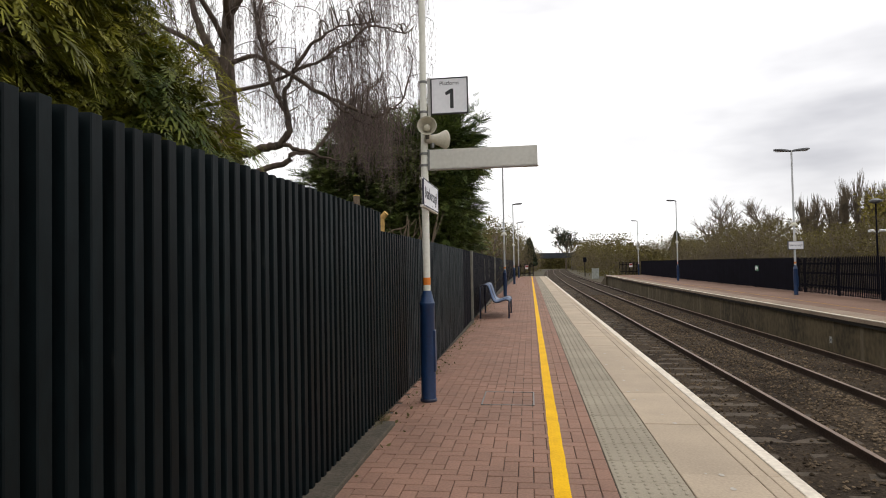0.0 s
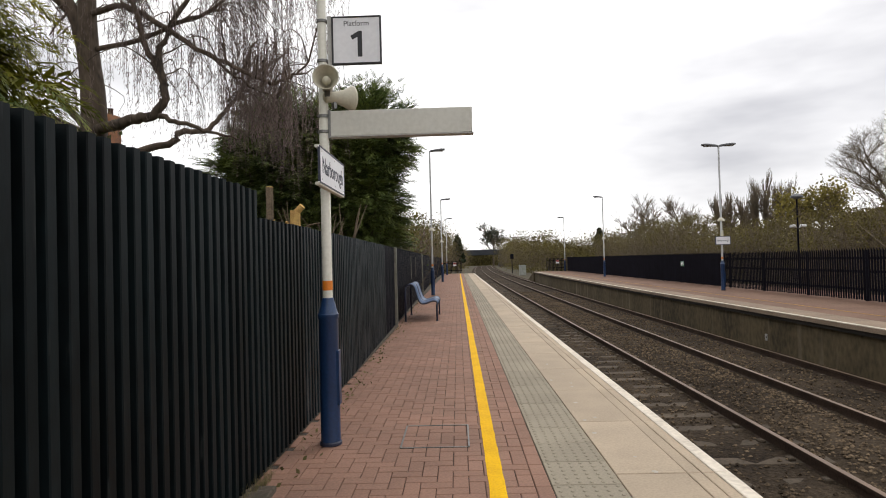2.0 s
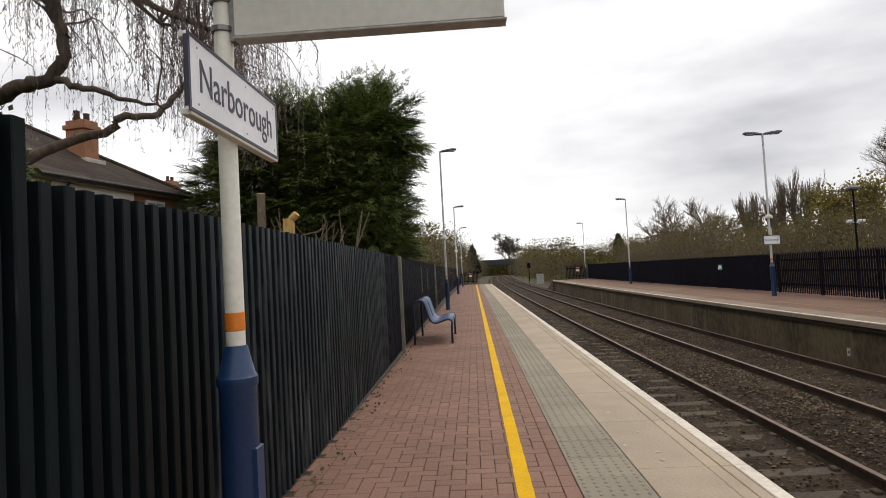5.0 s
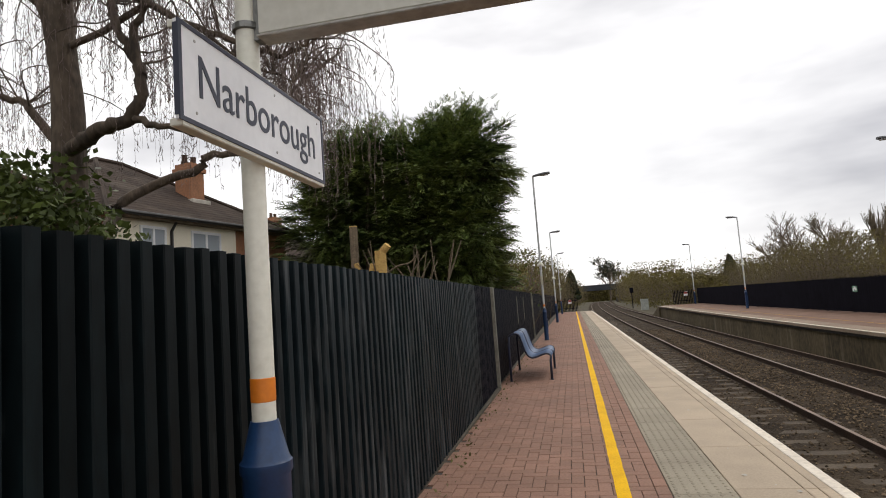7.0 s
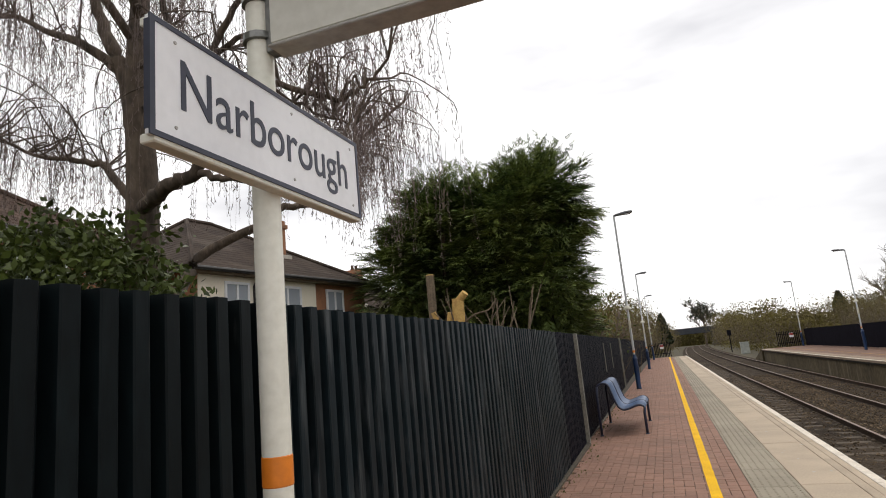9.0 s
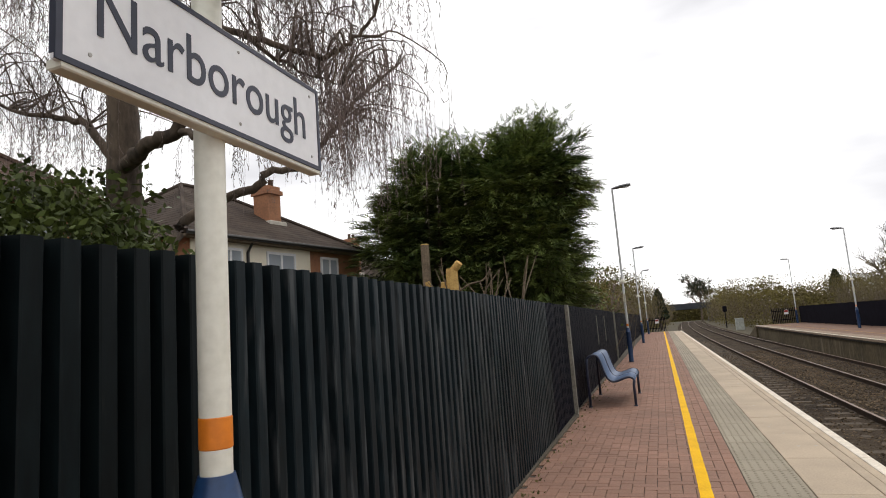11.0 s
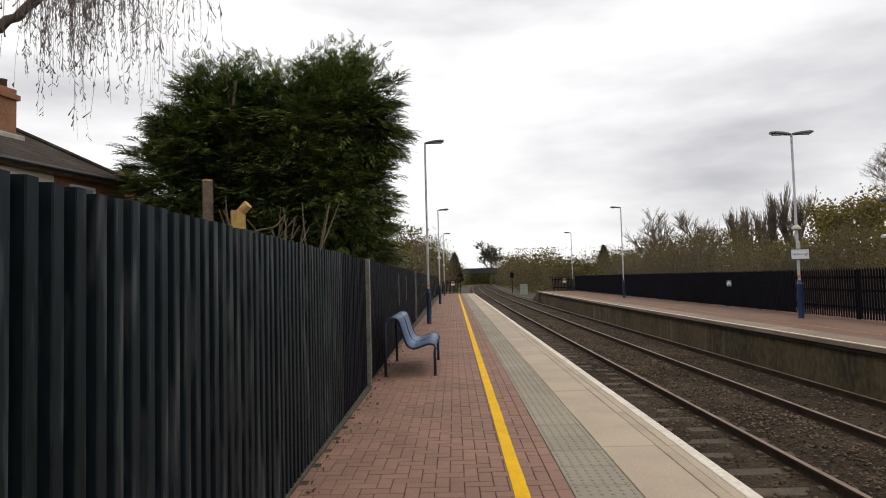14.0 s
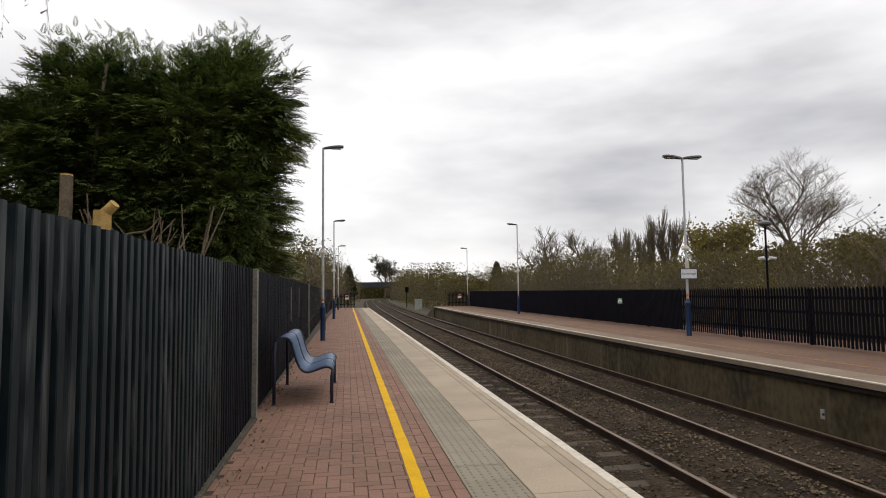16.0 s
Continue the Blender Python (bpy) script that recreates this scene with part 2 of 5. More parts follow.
UPVC = surface("white_window_frame", (0.78, 0.78, 0.78), (0.68, 0.68, 0.68), 0.4, 30, 2, 0)
PIPE = surface("black_gutter_plastic", (0.018, 0.016, 0.015), None, 0.5, 30, 3, 0)
LEAD = surface("pale_mortar_flashing", (0.50, 0.46, 0.40), (0.36, 0.33, 0.28), 0.8, 30, 4, 0.3)
BRIDGE = surface("sooty_bridge_steel", (0.040, 0.045, 0.055), None, 0.9, 3, 0.5, 0.3)
BRIDGE_BRICK = surface("bridge_abutment_brick", (0.13, 0.11, 0.10), None, 0.95, 3, 0.5, 0.3)
CAN = surface("grey_equipment_box", (0.42, 0.44, 0.40), None, 0.7, 20, 3, 0.1)
RED = surface("red_notice", (0.42, 0.06, 0.05), None, 0.6, 20, 3, 0)
GREEN_SIGN = surface("green_exit_sign", (0.10, 0.26, 0.16), None, 0.5, 20, 3, 0)
GLASS = bpy.data.materials.new("dim_window_glass")
GLASS.use_nodes = True
GLASS.node_tree.nodes["Principled BSDF"].inputs["Base Color"].default_value = (0.34, 0.37, 0.40, 1)
GLASS.node_tree.nodes["Principled BSDF"].inputs["Roughness"].default_value = 0.06
GLASS.node_tree.nodes["Principled BSDF"].inputs["Specular IOR Level"].default_value = 0.9


# ---- mesh tools ----
class Geo:
    """Collects vertices and faces for one mesh."""

    def __init__(self):
        self.v, self.f = [], []

    def add(self, verts, faces):
        k = len(self.v)
        self.v.extend(verts)
        self.f.extend(tuple(i + k for i in f) for f in faces)

    def box(self, x0, x1, y0, y1, z0, z1, c=0.0):
        """A box, its upper and lower rims chamfered by c."""
        if not c:
            self.add([(x0, y0, z0), (x1, y0, z0), (x1, y1, z0), (x0, y1, z0), (x0, y0, z1), (x1, y0, z1), (x1, y1, z1), (x0, y1, z1)],
                     [(3, 2, 1, 0), (4, 5, 6, 7), (0, 1, 5, 4), (1, 2, 6, 5), (2, 3, 7, 6), (3, 0, 4, 7)])
            return
        rings = [(c, z0), (0, z0 + c), (0, z1 - c), (c, z1)]
        verts = []
        for i, z in rings:
            verts += [(x0 + i, y0 + i, z), (x1 - i, y0 + i, z), (x1 - i, y1 - i, z), (x0 + i, y1 - i, z)]
        faces = [(3, 2, 1, 0), (12, 13, 14, 15)]
        for r in range(3):
            faces += [(4 * r + i, 4 * r + (i + 1) % 4, 4 * r + 4 + (i + 1) % 4, 4 * r + 4 + i) for i in range(4)]
        self.add(verts, faces)

    def tube(self, points, radii, sides=6, cap=True):
        pts = [Vector(p) for p in points]
        verts, faces = [], []
        for i, p in enumerate(pts):
            d = pts[min(i + 1, len(pts) - 1)] - pts[max(i - 1, 0)]
            d = d.normalized() if d.length > 1e-9 else Vector((0, 0, 1))
            a = d.orthogonal() if abs(d.z) > 0.9 else Vector((0, 0, 1)).cross(d)
            if abs(d.z) > 0.9:
                a = Vector((0, 1, 0)).cross(d)
            a.normalize()
            b = d.cross(a)
            for s in range(sides):
                t = 2 * math.pi * s / sides
                verts.append(tuple(p + radii[i] * (math.cos(t) * a + math.sin(t) * b)))
        for i in range(len(pts) - 1):
            for s in range(sides):
                q = (s + 1) % sides
                faces.append((i * sides + s, i * sides + q, (i + 1) * sides + q, (i + 1) * sides + s))
        if cap:
            faces.append(tuple(range(sides - 1, -1, -1)))
            faces.append(tuple((len(pts) - 1) * sides + s for s in range(sides)))
        self.add(verts, faces)

    def lathe(self, x, y, profile, sides=20):
        n = len(profile)
        verts = [(x + r * math.cos(2 * math.pi * s / sides), y + r * math.sin(2 * math.pi * s / sides), z) for r, z in profile for s in range(sides)]
        faces = [(i * sides + s, i * sides + (s + 1) % sides, (i + 1) * sides + (s + 1) % sides, (i + 1) * sides + s) for i in range(n - 1) for s in range(sides)]
        faces += [tuple(range(sides - 1, -1, -1)), tuple((n - 1) * sides + s for s in range(sides))]
        self.add(verts, faces)

    def mesh(self, name, smooth=False):
        me = bpy.data.meshes.new(name)
        me.from_pydata(self.v, [], self.f)
        if smooth:
            me.shade_smooth()
        return me


def part(name, geo, material, parent=None, label="", smooth=False):
    """One mesh object from a Geo or a mesh, under a thing or a part."""
    me = geo.mesh(name, smooth) if isinstance(geo, Geo) else geo
    if not me.materials:
        me.materials.append(material)
    ob = new(name, me)
    if parent is not None:
        ob.parent = parent
    if label:
        tagged(ob, label)
    return ob


def thing(name, label, category, group="", kind="", at=None):
    ob = new(name)
    if at is not None:
        ob.matrix_basis = at
    return tagged(ob, label, category, group, kind)


def smooth_by_angle(ob, degrees=40):
    ob.data.shade_smooth()
    ob.data.set_sharp_from_angle(angle=radians(degrees))
    return ob


def lettering(name, body, size, m, material, parent, label="", wide=1.0, bold=0.0):
    """Raised flat letters as a mesh; the built-in font."""
    cu = bpy.data.curves.new(name, "FONT")
    cu.body, cu.size, cu.extrude, cu.align_x, cu.align_y = body, size, 0.0008, "CENTER", "CENTER"
    cu.resolution_u = 6
    cu.offset = bold
    tmp = bpy.data.objects.new("lettering_source", cu)
    scene.collection.objects.link(tmp)
    me = bpy.data.meshes.new_from_object(tmp.evaluated_get(bpy.context.evaluated_depsgraph_get()))
    bpy.data.objects.remove(tmp)
    me.transform(m @ Matrix.Diagonal((wide, 1, 1, 1)))
    me.materials.clear()
    return part(name, me, material, parent, label)


# ---- the large structure ----
GROUND_Z, RAIL_Z, END = -1.15, -0.85, 66.0
EDGE, FAR_EDGE, FAR_BACK = 1.53, 7.17, 10.75


def bend(y):
    """How far the line swings to the right beyond the platforms."""
    return max(0.0, y - 42) ** 2 / 6500


def far_bend(y):
    return 0.55 * max(0.0, (y - 20) / 45) ** 2


g = Geo()
g.add([(-900, -900, GROUND_Z), (900, -900, GROUND_Z), (900, 1500, GROUND_Z), (-900, 1500, GROUND_Z)], [(0, 1, 2, 3)])
tagged(part("ground", g, EARTH), "rough grassy earth on both sides of the railway", "ground", kind="structure")

# trackbed of ballast, shouldered, with an uneven top
g = Geo()
rng = random.Random(3)
ys = [-8 + 0.35 * i for i in range(130)] + [37.5 + 3 * i for i in range(62)]
xs = [1.55 + 0.22 * i for i in range(26)] + [7.3, 8.3]
for y in ys:
    for x in xs:
        z = -0.985 + rng.uniform(-0.02, 0.02)
        if 4.0 <= x <= 5.0:
            z += 0.045
        if x > 8:
            z = GROUND_Z - 0.02
        g.v.append((x + bend(y) + rng.uniform(-0.03, 0.03), y, z))
w = len(xs)
for j in range(len(ys) - 1):
    for i in range(w - 1):
        g.f.append((j * w + i, j * w + i + 1, (j + 1) * w + i + 1, (j + 1) * w + i))
trackbed = tagged(part("trackbed", g, BALLAST), "brown dusty stone ballast between the platforms", "ballast", kind="structure")

# near platform body
platform_near = thing("platform_near", "block-paved station platform with buff coping slabs", "platform", kind="structure")
g = Geo()
g.box(-2.4, 1.42, -8, END, GROUND_Z - 0.1, -0.10)
part("platform_wall", g, WALL_CONC, platform_near)
g = Geo()
g.box(-2.4, 0.80, -8, END, -0.095, -0.012)
part("bedding", g, JOINT, platform_near)
g = Geo()
g.box(-1.58, -1.30, -8, 5.6, -0.01, 0.035, 0.008)
part("kerb", g, KERB, platform_near, "mossy concrete strip at the fence foot")
g = Geo()
g.box(-1.60, -1.47, 5.6, 15.0, -0.01, 0.03, 0.008)
g.box(-1.95, -1.55, 15.0, END, -0.01, 0.02, 0.008)
part("kerb", g, KERB, platform_near, "mossy concrete strip at the fence foot")

# far platform body
platform_far = thing("platform_far", "opposite station platform with a stained concrete wall", "platform", kind="structure")


def strip(geo, x0, x1, z0, z1, y0, y1, swing=far_bend, step=4.0):
    """A long bar that follows the far platform's line."""
    n = max(1, int((y1 - y0) / step))
    verts, faces = [], []
    for i in range(n + 1):
        y = y0 + (y1 - y0) * i / n
        s = swing(y)
        verts += [(x0 + s, y, z0), (x1 + s, y, z0), (x1 + s, y, z1), (x0 + s, y, z1)]
    for i in range(n):
        a, b = 4 * i, 4 * i + 4
        faces += [(a + j, a + (j + 1) % 4, b + (j + 1) % 4, b + j) for j in range(4)]
    faces += [(3, 2, 1, 0), (4 * n, 4 * n + 1, 4 * n + 2, 4 * n + 3)]
    geo.add(verts, faces)


g = Geo()
strip(g, FAR_EDGE + 0.14, 12.6, GROUND_Z - 0.1, -0.17, -8, END)
part("platform_wall", g, WALL_CONC, platform_far)
# added dark bar: the coping's shadow on the wall, drawn as a solid
g = Geo()
strip(g, FAR_EDGE + 0.05, FAR_EDGE + 0.5, -0.19, -0.105, -8, END)
part("corbel", g, COPING_SHADE, platform_far, "near-black bar that stands in for the shadow under the coping")
g = Geo()
strip(g, FAR_EDGE + 0.75, 12.6, -0.16, -0.004, -8, END)
part("paving", g, PAVER_FAR, platform_far, "red block paving")
g = Geo()
strip(g, FAR_EDGE + 1.42, FAR_EDGE + 1.465, -0.02, 0.002, -8, END)
part("yellow_line", g, YELLOW_FAR, platform_far)
g = Geo()
strip(g, FAR_EDGE - 0.002, FAR_EDGE + 0.07, -0.012, 0.005, -8, END)
part("white_edge", g, WHITE_LINE, platform_far)
# ramp down at the far end of the opposite platform
g = Geo()
x0, x1 = FAR_EDGE + far_bend(END), 12.6 + far_bend(END)
g.add([(x0, END, GROUND_Z), (x1, END, GROUND_Z), (x1, END, -0.02), (x0, END, -0.02), (x0, END + 6, GROUND_Z), (x1, END + 6, GROUND_Z)],
      [(0, 1, 2, 3), (3, 2, 5, 4), (0, 3, 4), (1, 5, 2), (0, 4, 5, 1)])
part("ramp", g, WALL_CONC, platform_far)


# ---- railway tracks ----
def rail_mesh(x, y0, y1, step):
    """Flat-bottomed rail: foot, web and head."""
    prof = [(-0.07, -0.16), (0.07, -0.16), (0.07, -0.148), (0.012, -0.13), (0.012, -0.045), (0.036, -0.035), (0.036, -0.004), (0.030, 0.0),
            (-0.030, 0.0), (-0.036, -0.004), (-0.036, -0.035), (-0.012, -0.045), (-0.012, -0.13), (-0.07, -0.148)]
    side, head = Geo(), Geo()
    n = int((y1 - y0) / step)
    k = len(prof)
    for i in range(n + 1):
        y = y0 + (y1 - y0) * i / n
        side.v += [(x + bend(y) + px, y, RAIL_Z + pz) for px, pz in prof]
    for i in range(n):
        for j in range(k):
            if j == 7:
                continue
            q = (j + 1) % k
            side.f.append((i * k + j, i * k + q, (i + 1) * k + q, (i + 1) * k + j))
    strip(head, x - 0.031, x + 0.031, RAIL_Z - 0.004, RAIL_Z + 0.0015, y0, y1, bend, step)
    return side, head


def sleeper_mesh():
    """Concrete sleeper with its two pairs of rail clips, for a track centred on x = 0."""
    s = Geo()
    s.box(-1.25, 1.25, -0.13, 0.13, -0.20, RAIL_Z * 0 - 0.005, 0.02)
    for rx in (-0.7525, 0.7525):
        for side in (-1, 1):
            s.box(rx + side * 0.11 - 0.035, rx + side * 0.11 + 0.035, -0.05, 0.05, -0.01, 0.035, 0.012)
    return s.mesh("sleeper")


sleeper = sleeper_mesh()
for centre, words in ((2.92, "running line beside the near platform"), (6.08, "running line beside the opposite platform")):
    track = thing("railway_track", "rusty steel rails on concrete sleepers, " + words, "railway track", "railway tracks")
    for side in (-0.7525, 0.7525):
        body, head = rail_mesh(centre + side, -8, 218, 4.0)
        r = part("rail", body, RAIL_SIDE, track)
        part("rail_head", head, RAIL_TOP, r, "worn shiny running surface")
    for i in range(112):
        y = -4 + 0.68 * i
        s = part("sleeper", sleeper, SLEEPER, track)
        s.location = (centre + bend(y), y, -0.977 if centre < 4 else -1.003)

# ---- ballast stones ----
rng = random.Random(5)
ico = [(0, 0, 1), (0.9, 0, 0.2), (0.28, 0.85, 0.2), (-0.73, 0.53, 0.2), (-0.73, -0.53, 0.2), (0.28, -0.85, 0.2), (0, 0, -0.7)]
ico_f = [(0, 1, 2), (0, 2, 3), (0, 3, 4), (0, 4, 5), (0, 5, 1), (6, 2, 1), (6, 3, 2), (6, 4, 3), (6, 5, 4), (6, 1, 5)]
g = Geo()
for i in range(30000):
    y = 2.5 + 42 * rng.random() ** 1.6
    x = rng.choice((rng.uniform(1.75, 4.0), rng.uniform(3.6, 5.6), rng.uniform(3.6, 5.4), rng.uniform(5.2, 7.3)))
    if min(abs(x - r) for r in (2.167, 3.672, 5.327, 6.832)) < 0.10:
        continue
    if x < 4.0 and abs((y + 4) % 0.68 - 0.34) > 0.20 and rng.random() < 0.6:
        continue
    s = rng.uniform(0.014, 0.036)
    z = -0.975 + (0.045 if 4.0 < x < 5.0 else 0.0)
    a = rng.uniform(0, 6.3)
    ca, sa, q = math.cos(a) * s, math.sin(a) * s, rng.uniform(0.6, 1.0)
    jit = [rng.uniform(0.75, 1.2) for _ in ico]
    g.add([(x + bend(y) + (ca * px - sa * py) * t, y + (sa * px + ca * py) * t * q, z + s * pz * 0.8 * t) for (px, py, pz), t in zip(ico, jit)], ico_f)
tagged(part("ballast_stones", g, STONE), "loose brown ballast stones between the rails", "ballast stones", kind="stuff")


# ---- boundary fence ----
def fence_x(y):
    if y < 9:
        return -1.45
    if y < 16:
        return -1.45 - 0.10 * (y - 9) / 7
    return -1.55 - 0.30 * min(1.0, (y - 16) / 24)


PITCH = 0.104


def pale_mesh(h):
    """One trough-shaped steel pale with folded flanges and a square top."""
    s, t = Geo(), 0.003
    prof = [(-0.054, -0.052), (-0.052, -0.038), (-0.004, -0.029), (0.000, -0.024), (0.000, 0.021), (-0.004, 0.026), (-0.052, 0.037), (-0.054, 0.052)]
    outer = [(x, y) for x, y in prof]
    inner = [(x - t, y) for x, y in prof]
    n = len(prof)
    ring = outer + inner[::-1]
    for z in (0.03, h):
        s.v += [(x, y, z) for x, y in ring]
    m = len(ring)
    s.f += [(i, (i + 1) % m, m + (i + 1) % m, m + i) for i in range(m)]
    for i in range(n - 1):
        s.f.append((m + i, m + i + 1, m + m - 2 - i, m + m - 1 - i))
    return s.mesh("pale")


fence_tall = thing("steel_fence", "tall dark corrugated steel fence beside the platform", "fence", "boundary fence")
fence_low = thing("steel_fence", "lower dark corrugated steel fence with scuffed pales", "fence", "boundary fence")
tall, low = pale_mesh(1.872), pale_mesh(1.70)
tall.materials.append(FENCE_TALL)
low_dark = pale_mesh(1.70)
low_dark.materials.append(FENCE_TALL)
low.materials.append(FENCE)
dark = pale_mesh(1.70)
dark.materials.append(FENCE_DARK)
rng = random.Random(11)
y, count = -4.0, 0
rest = Geo()
while y < END - 0.3:
    x = fence_x(y)
    if y < 5.78:
        p = part("pale", tall, FENCE, fence_tall)
    elif y < 33:
        p = part("pale", low_dark if y < 7.0 else low if y < 13.2 else dark, FENCE, fence_low)
    else:
        p = None
    if p:
        p.location = (x + rng.uniform(-0.002, 0.002), y, rng.uniform(-0.004, 0.004))
        p.rotation_euler = (rng.uniform(-0.003, 0.003), 0, rng.uniform(-0.01, 0.01))
    else:
        rest.add([(x + (v.co.x), y + v.co.y, v.co.z) for v in low.vertices], [tuple(f.vertices) for f in low.polygons])
    y += PITCH
tagged(part("distant_pales", rest, FENCE_JOINED, fence_low), kind="stuff")
for parent, h, y0, y1 in ((fence_tall, 1.885, -4, 5.75), (fence_low, 1.68, 5.75, END)):
    for z in (0.35, h - 0.3):
        g = Geo()
        n = 12
        for i in range(n):
            a, b = y0 + (y1 - y0) * i / n, y0 + (y1 - y0) * (i + 1) / n
            g.tube([(fence_x(a) - 0.10, a, z), (fence_x(b) - 0.10, b, z)], [0.025, 0.025], 4)
        part("rail", g, FENCE_JOINED, parent)
for y, wdt in ((15.05, 0.045), (27.6, 0.04), (40.5, 0.04)):
    g = Geo()
    g.box(fence_x(y) + 0.002, fence_x(y) + 0.055, y - wdt, y + wdt, 0.0, 1.70, 0.006)
    part("post", g, GALV, fence_low, "bare grey weathered post")
for y in (20.6, 23.1):
    g = Geo()
    g.box(fence_x(y) + 0.002, fence_x(y) + 0.016, y - 0.012, y + 0.012, 0.85, 1.55)
    part("strap", g, GALV, fence_low, "short pale metal strap")


# ---- opposite palisade fence ----
def palisade_pale():
    s = Geo()
    w = 0.041
    z1, z2 = 1.36, 1.44
    s.add([(-0.004, -w, 0.03), (-0.022, 0, 0.03), (-0.004, w, 0.03), (-0.004, -w, z1), (-0.022, 0, z2), (-0.004, w, z1),
           (0.0, -w, 0.03), (-0.018, 0, 0.03), (0.0, w, 0.03), (0.0, -w, z1), (-0.018, 0, z2), (0.0, w, z1)],
          [(0, 1, 4, 3), (1, 2, 5, 4), (6, 9, 10, 7), (7, 10, 11, 8), (0, 3, 9, 6), (2, 8, 11, 5), (3, 4, 10, 9), (4, 5, 11, 10), (0, 6, 7, 1), (1, 7, 8, 2)])
    return s.mesh("pale")


def far_fence_x(y):
    return FAR_BACK + far_bend(y)


palisade = thing("palisade_fence", "black steel palisade fence along the opposite platform", "fence", "boundary fence")
pale = palisade_pale()
pale.materials.append(FENCE_FAR)
rng = random.Random(21)
rest = Geo()
i = 0
y = 9.0
while y < END:
    gap = 0.112 if y < 27 else 0.082
    if i < 300:
        p = part("pale", pale, FENCE_FAR, palisade)
        p.location = (far_fence_x(y), y, rng.uniform(-0.01, 0.01))
    else:
        rest.add([(far_fence_x(y) + v.co.x, y + v.co.y, v.co.z) for v in pale.vertices], [tuple(f.vertices) for f in pale.polygons])
    i += 1
    y += gap
tagged(part("distant_pales", rest, FENCE_FAR, palisade), kind="stuff")
for z in (0.32, 0.80, 1.16):
    g = Geo()
    strip(g, FAR_BACK + 0.006, FAR_BACK + 0.05, z - 0.035, z + 0.035, 9, END)
    part("rail", g, FENCE_FAR, palisade)
y = 10.3
while y < END:
    g = Geo()
    g.box(far_fence_x(y) + 0.052, far_fence_x(y) + 0.12, y - 0.035, y + 0.035, 0, 1.38, 0.006)
    part("post", g, FENCE_FAR, palisade)
    y += 2.75
# close-boarded lining behind the farther stretch
g = Geo()
strip(g, FAR_BACK + 0.055, FAR_BACK + 0.075, 0.03, 1.36, 27.5, END)
part("lining_panel", g, FENCE_FAR, palisade, "solid dark boards behind the pales")


# ---- lamp columns and signs ----
def ring_clamp(name, x, y, z, r, parent):
    g = Geo()
    g.lathe(x, y, [(r, z - 0.012), (r + 0.006, z - 0.010), (r + 0.006, z + 0.010), (r, z + 0.012)], 16)
    g.box(x - 0.012, x + 0.012, y + r, y + r + 0.03, z - 0.012, z + 0.012)
    return part(name, g, CLAMP, parent)


def lamp_head(parent, direction, top):
    """A flat tapered lantern on a short spigot, pointing along direction (1 or -1 on x)."""
    d = direction
    g = Geo()
    sec = [(0.02, 0.035, 0.035), (0.10, 0.06, 0.05), (0.30, 0.115, 0.06), (0.50, 0.125, 0.055), (0.62, 0.085, 0.035)]
    for i, (x, w, h) in enumerate(sec):
        z = top + 0.10 * x
        ring = [(-w, -0.01), (-w * 0.8, -0.03), (w * 0.8, -0.03), (w, -0.01), (w * 0.7, h * 0.8), (0, h), (-w * 0.7, h * 0.8)]
        g.v += [(d * x, yy, z + zz) for yy, zz in ring]
    k = 7
    for i in range(len(sec) - 1):
        for j in range(k):
            q = (j + 1) % k
            f = (i * k + j, i * k + q, (i + 1) * k + q, (i + 1) * k + j)
            g.f.append(f if d > 0 else f[::-1])
    g.f += [tuple(range(k)), tuple(range((len(sec) - 1) * k, len(sec) * k))[::-1]]
    head = part("lantern", g, LAMP, parent, "dark grey lamp head")
    g = Geo()
    x0, x1 = sorted((d * 0.26, d * 0.55))
    g.box(x0, x1, -0.08, 0.08, top - 0.012, top - 0.002 + 0.02, 0.004)
    part("diffuser", g, DIFFUSER, head)


def lamp_column(x, y, top, heads, label, shaft=POLE_FAR, extras=True, group="platform lamps"):
    col = thing("lamp_column", label, "lamp post", group, at=pose(x, y, 0))
    g = Geo()
    g.lathe(0, 0, [(0.078, 0.0), (0.075, 0.02), (0.074, 0.955), (0.081, 0.965), (0.081, 0.995), (0.072, 1.005), (0.047, 1.105), (0.043, 1.12)], 24)
    smooth_by_angle(part("base", g, BLUE, col, "blue painted base"), 35)
    g = Geo()
    g.lathe(0, 0, [(0.079, 0.0), (0.086, 0.004), (0.086, 0.022), (0.079, 0.03)], 20)
    part("foot_ring", g, BENCH_DARK, col)
    g = Geo()
    g.lathe(0, 0, [(0.038, 1.10), (0.0375, 2.6), (0.034, 2.62), (0.032, top + 0.02)], 20)
    smooth_by_angle(part("shaft", g, shaft, col), 35)
    g = Geo()
    g.lathe(0, 0, [(0.038, 1.178), (0.0395, 1.180), (0.0395, 1.250), (0.038, 1.252)], 20)
    smooth_by_angle(part("band", g, ORANGE, col, "orange reflective band"), 35)
    g = Geo()
    g.box(0.06, 0.082, -0.04, 0.04, 0.3, 0.72, 0.006)
    part("service_door", g, BLUE, col)
    for d in heads:
        lamp_head(col, d, top)
    if extras:
        g = Geo()
        g.lathe(0, 0, [(0.034, 2.66), (0.10, 2.60), (0.13, 2.61), (0.12, 2.66), (0.04, 2.74)], 14)
        part("speaker_dome", g, HORN, col, "pale round loudspeaker on the shaft")
        g = Geo()
        g.box(-0.035, 0.035, -0.09, -0.035, 1.95, 2.25, 0.008)
        part("junction_box", g, HORN, col)
    return col


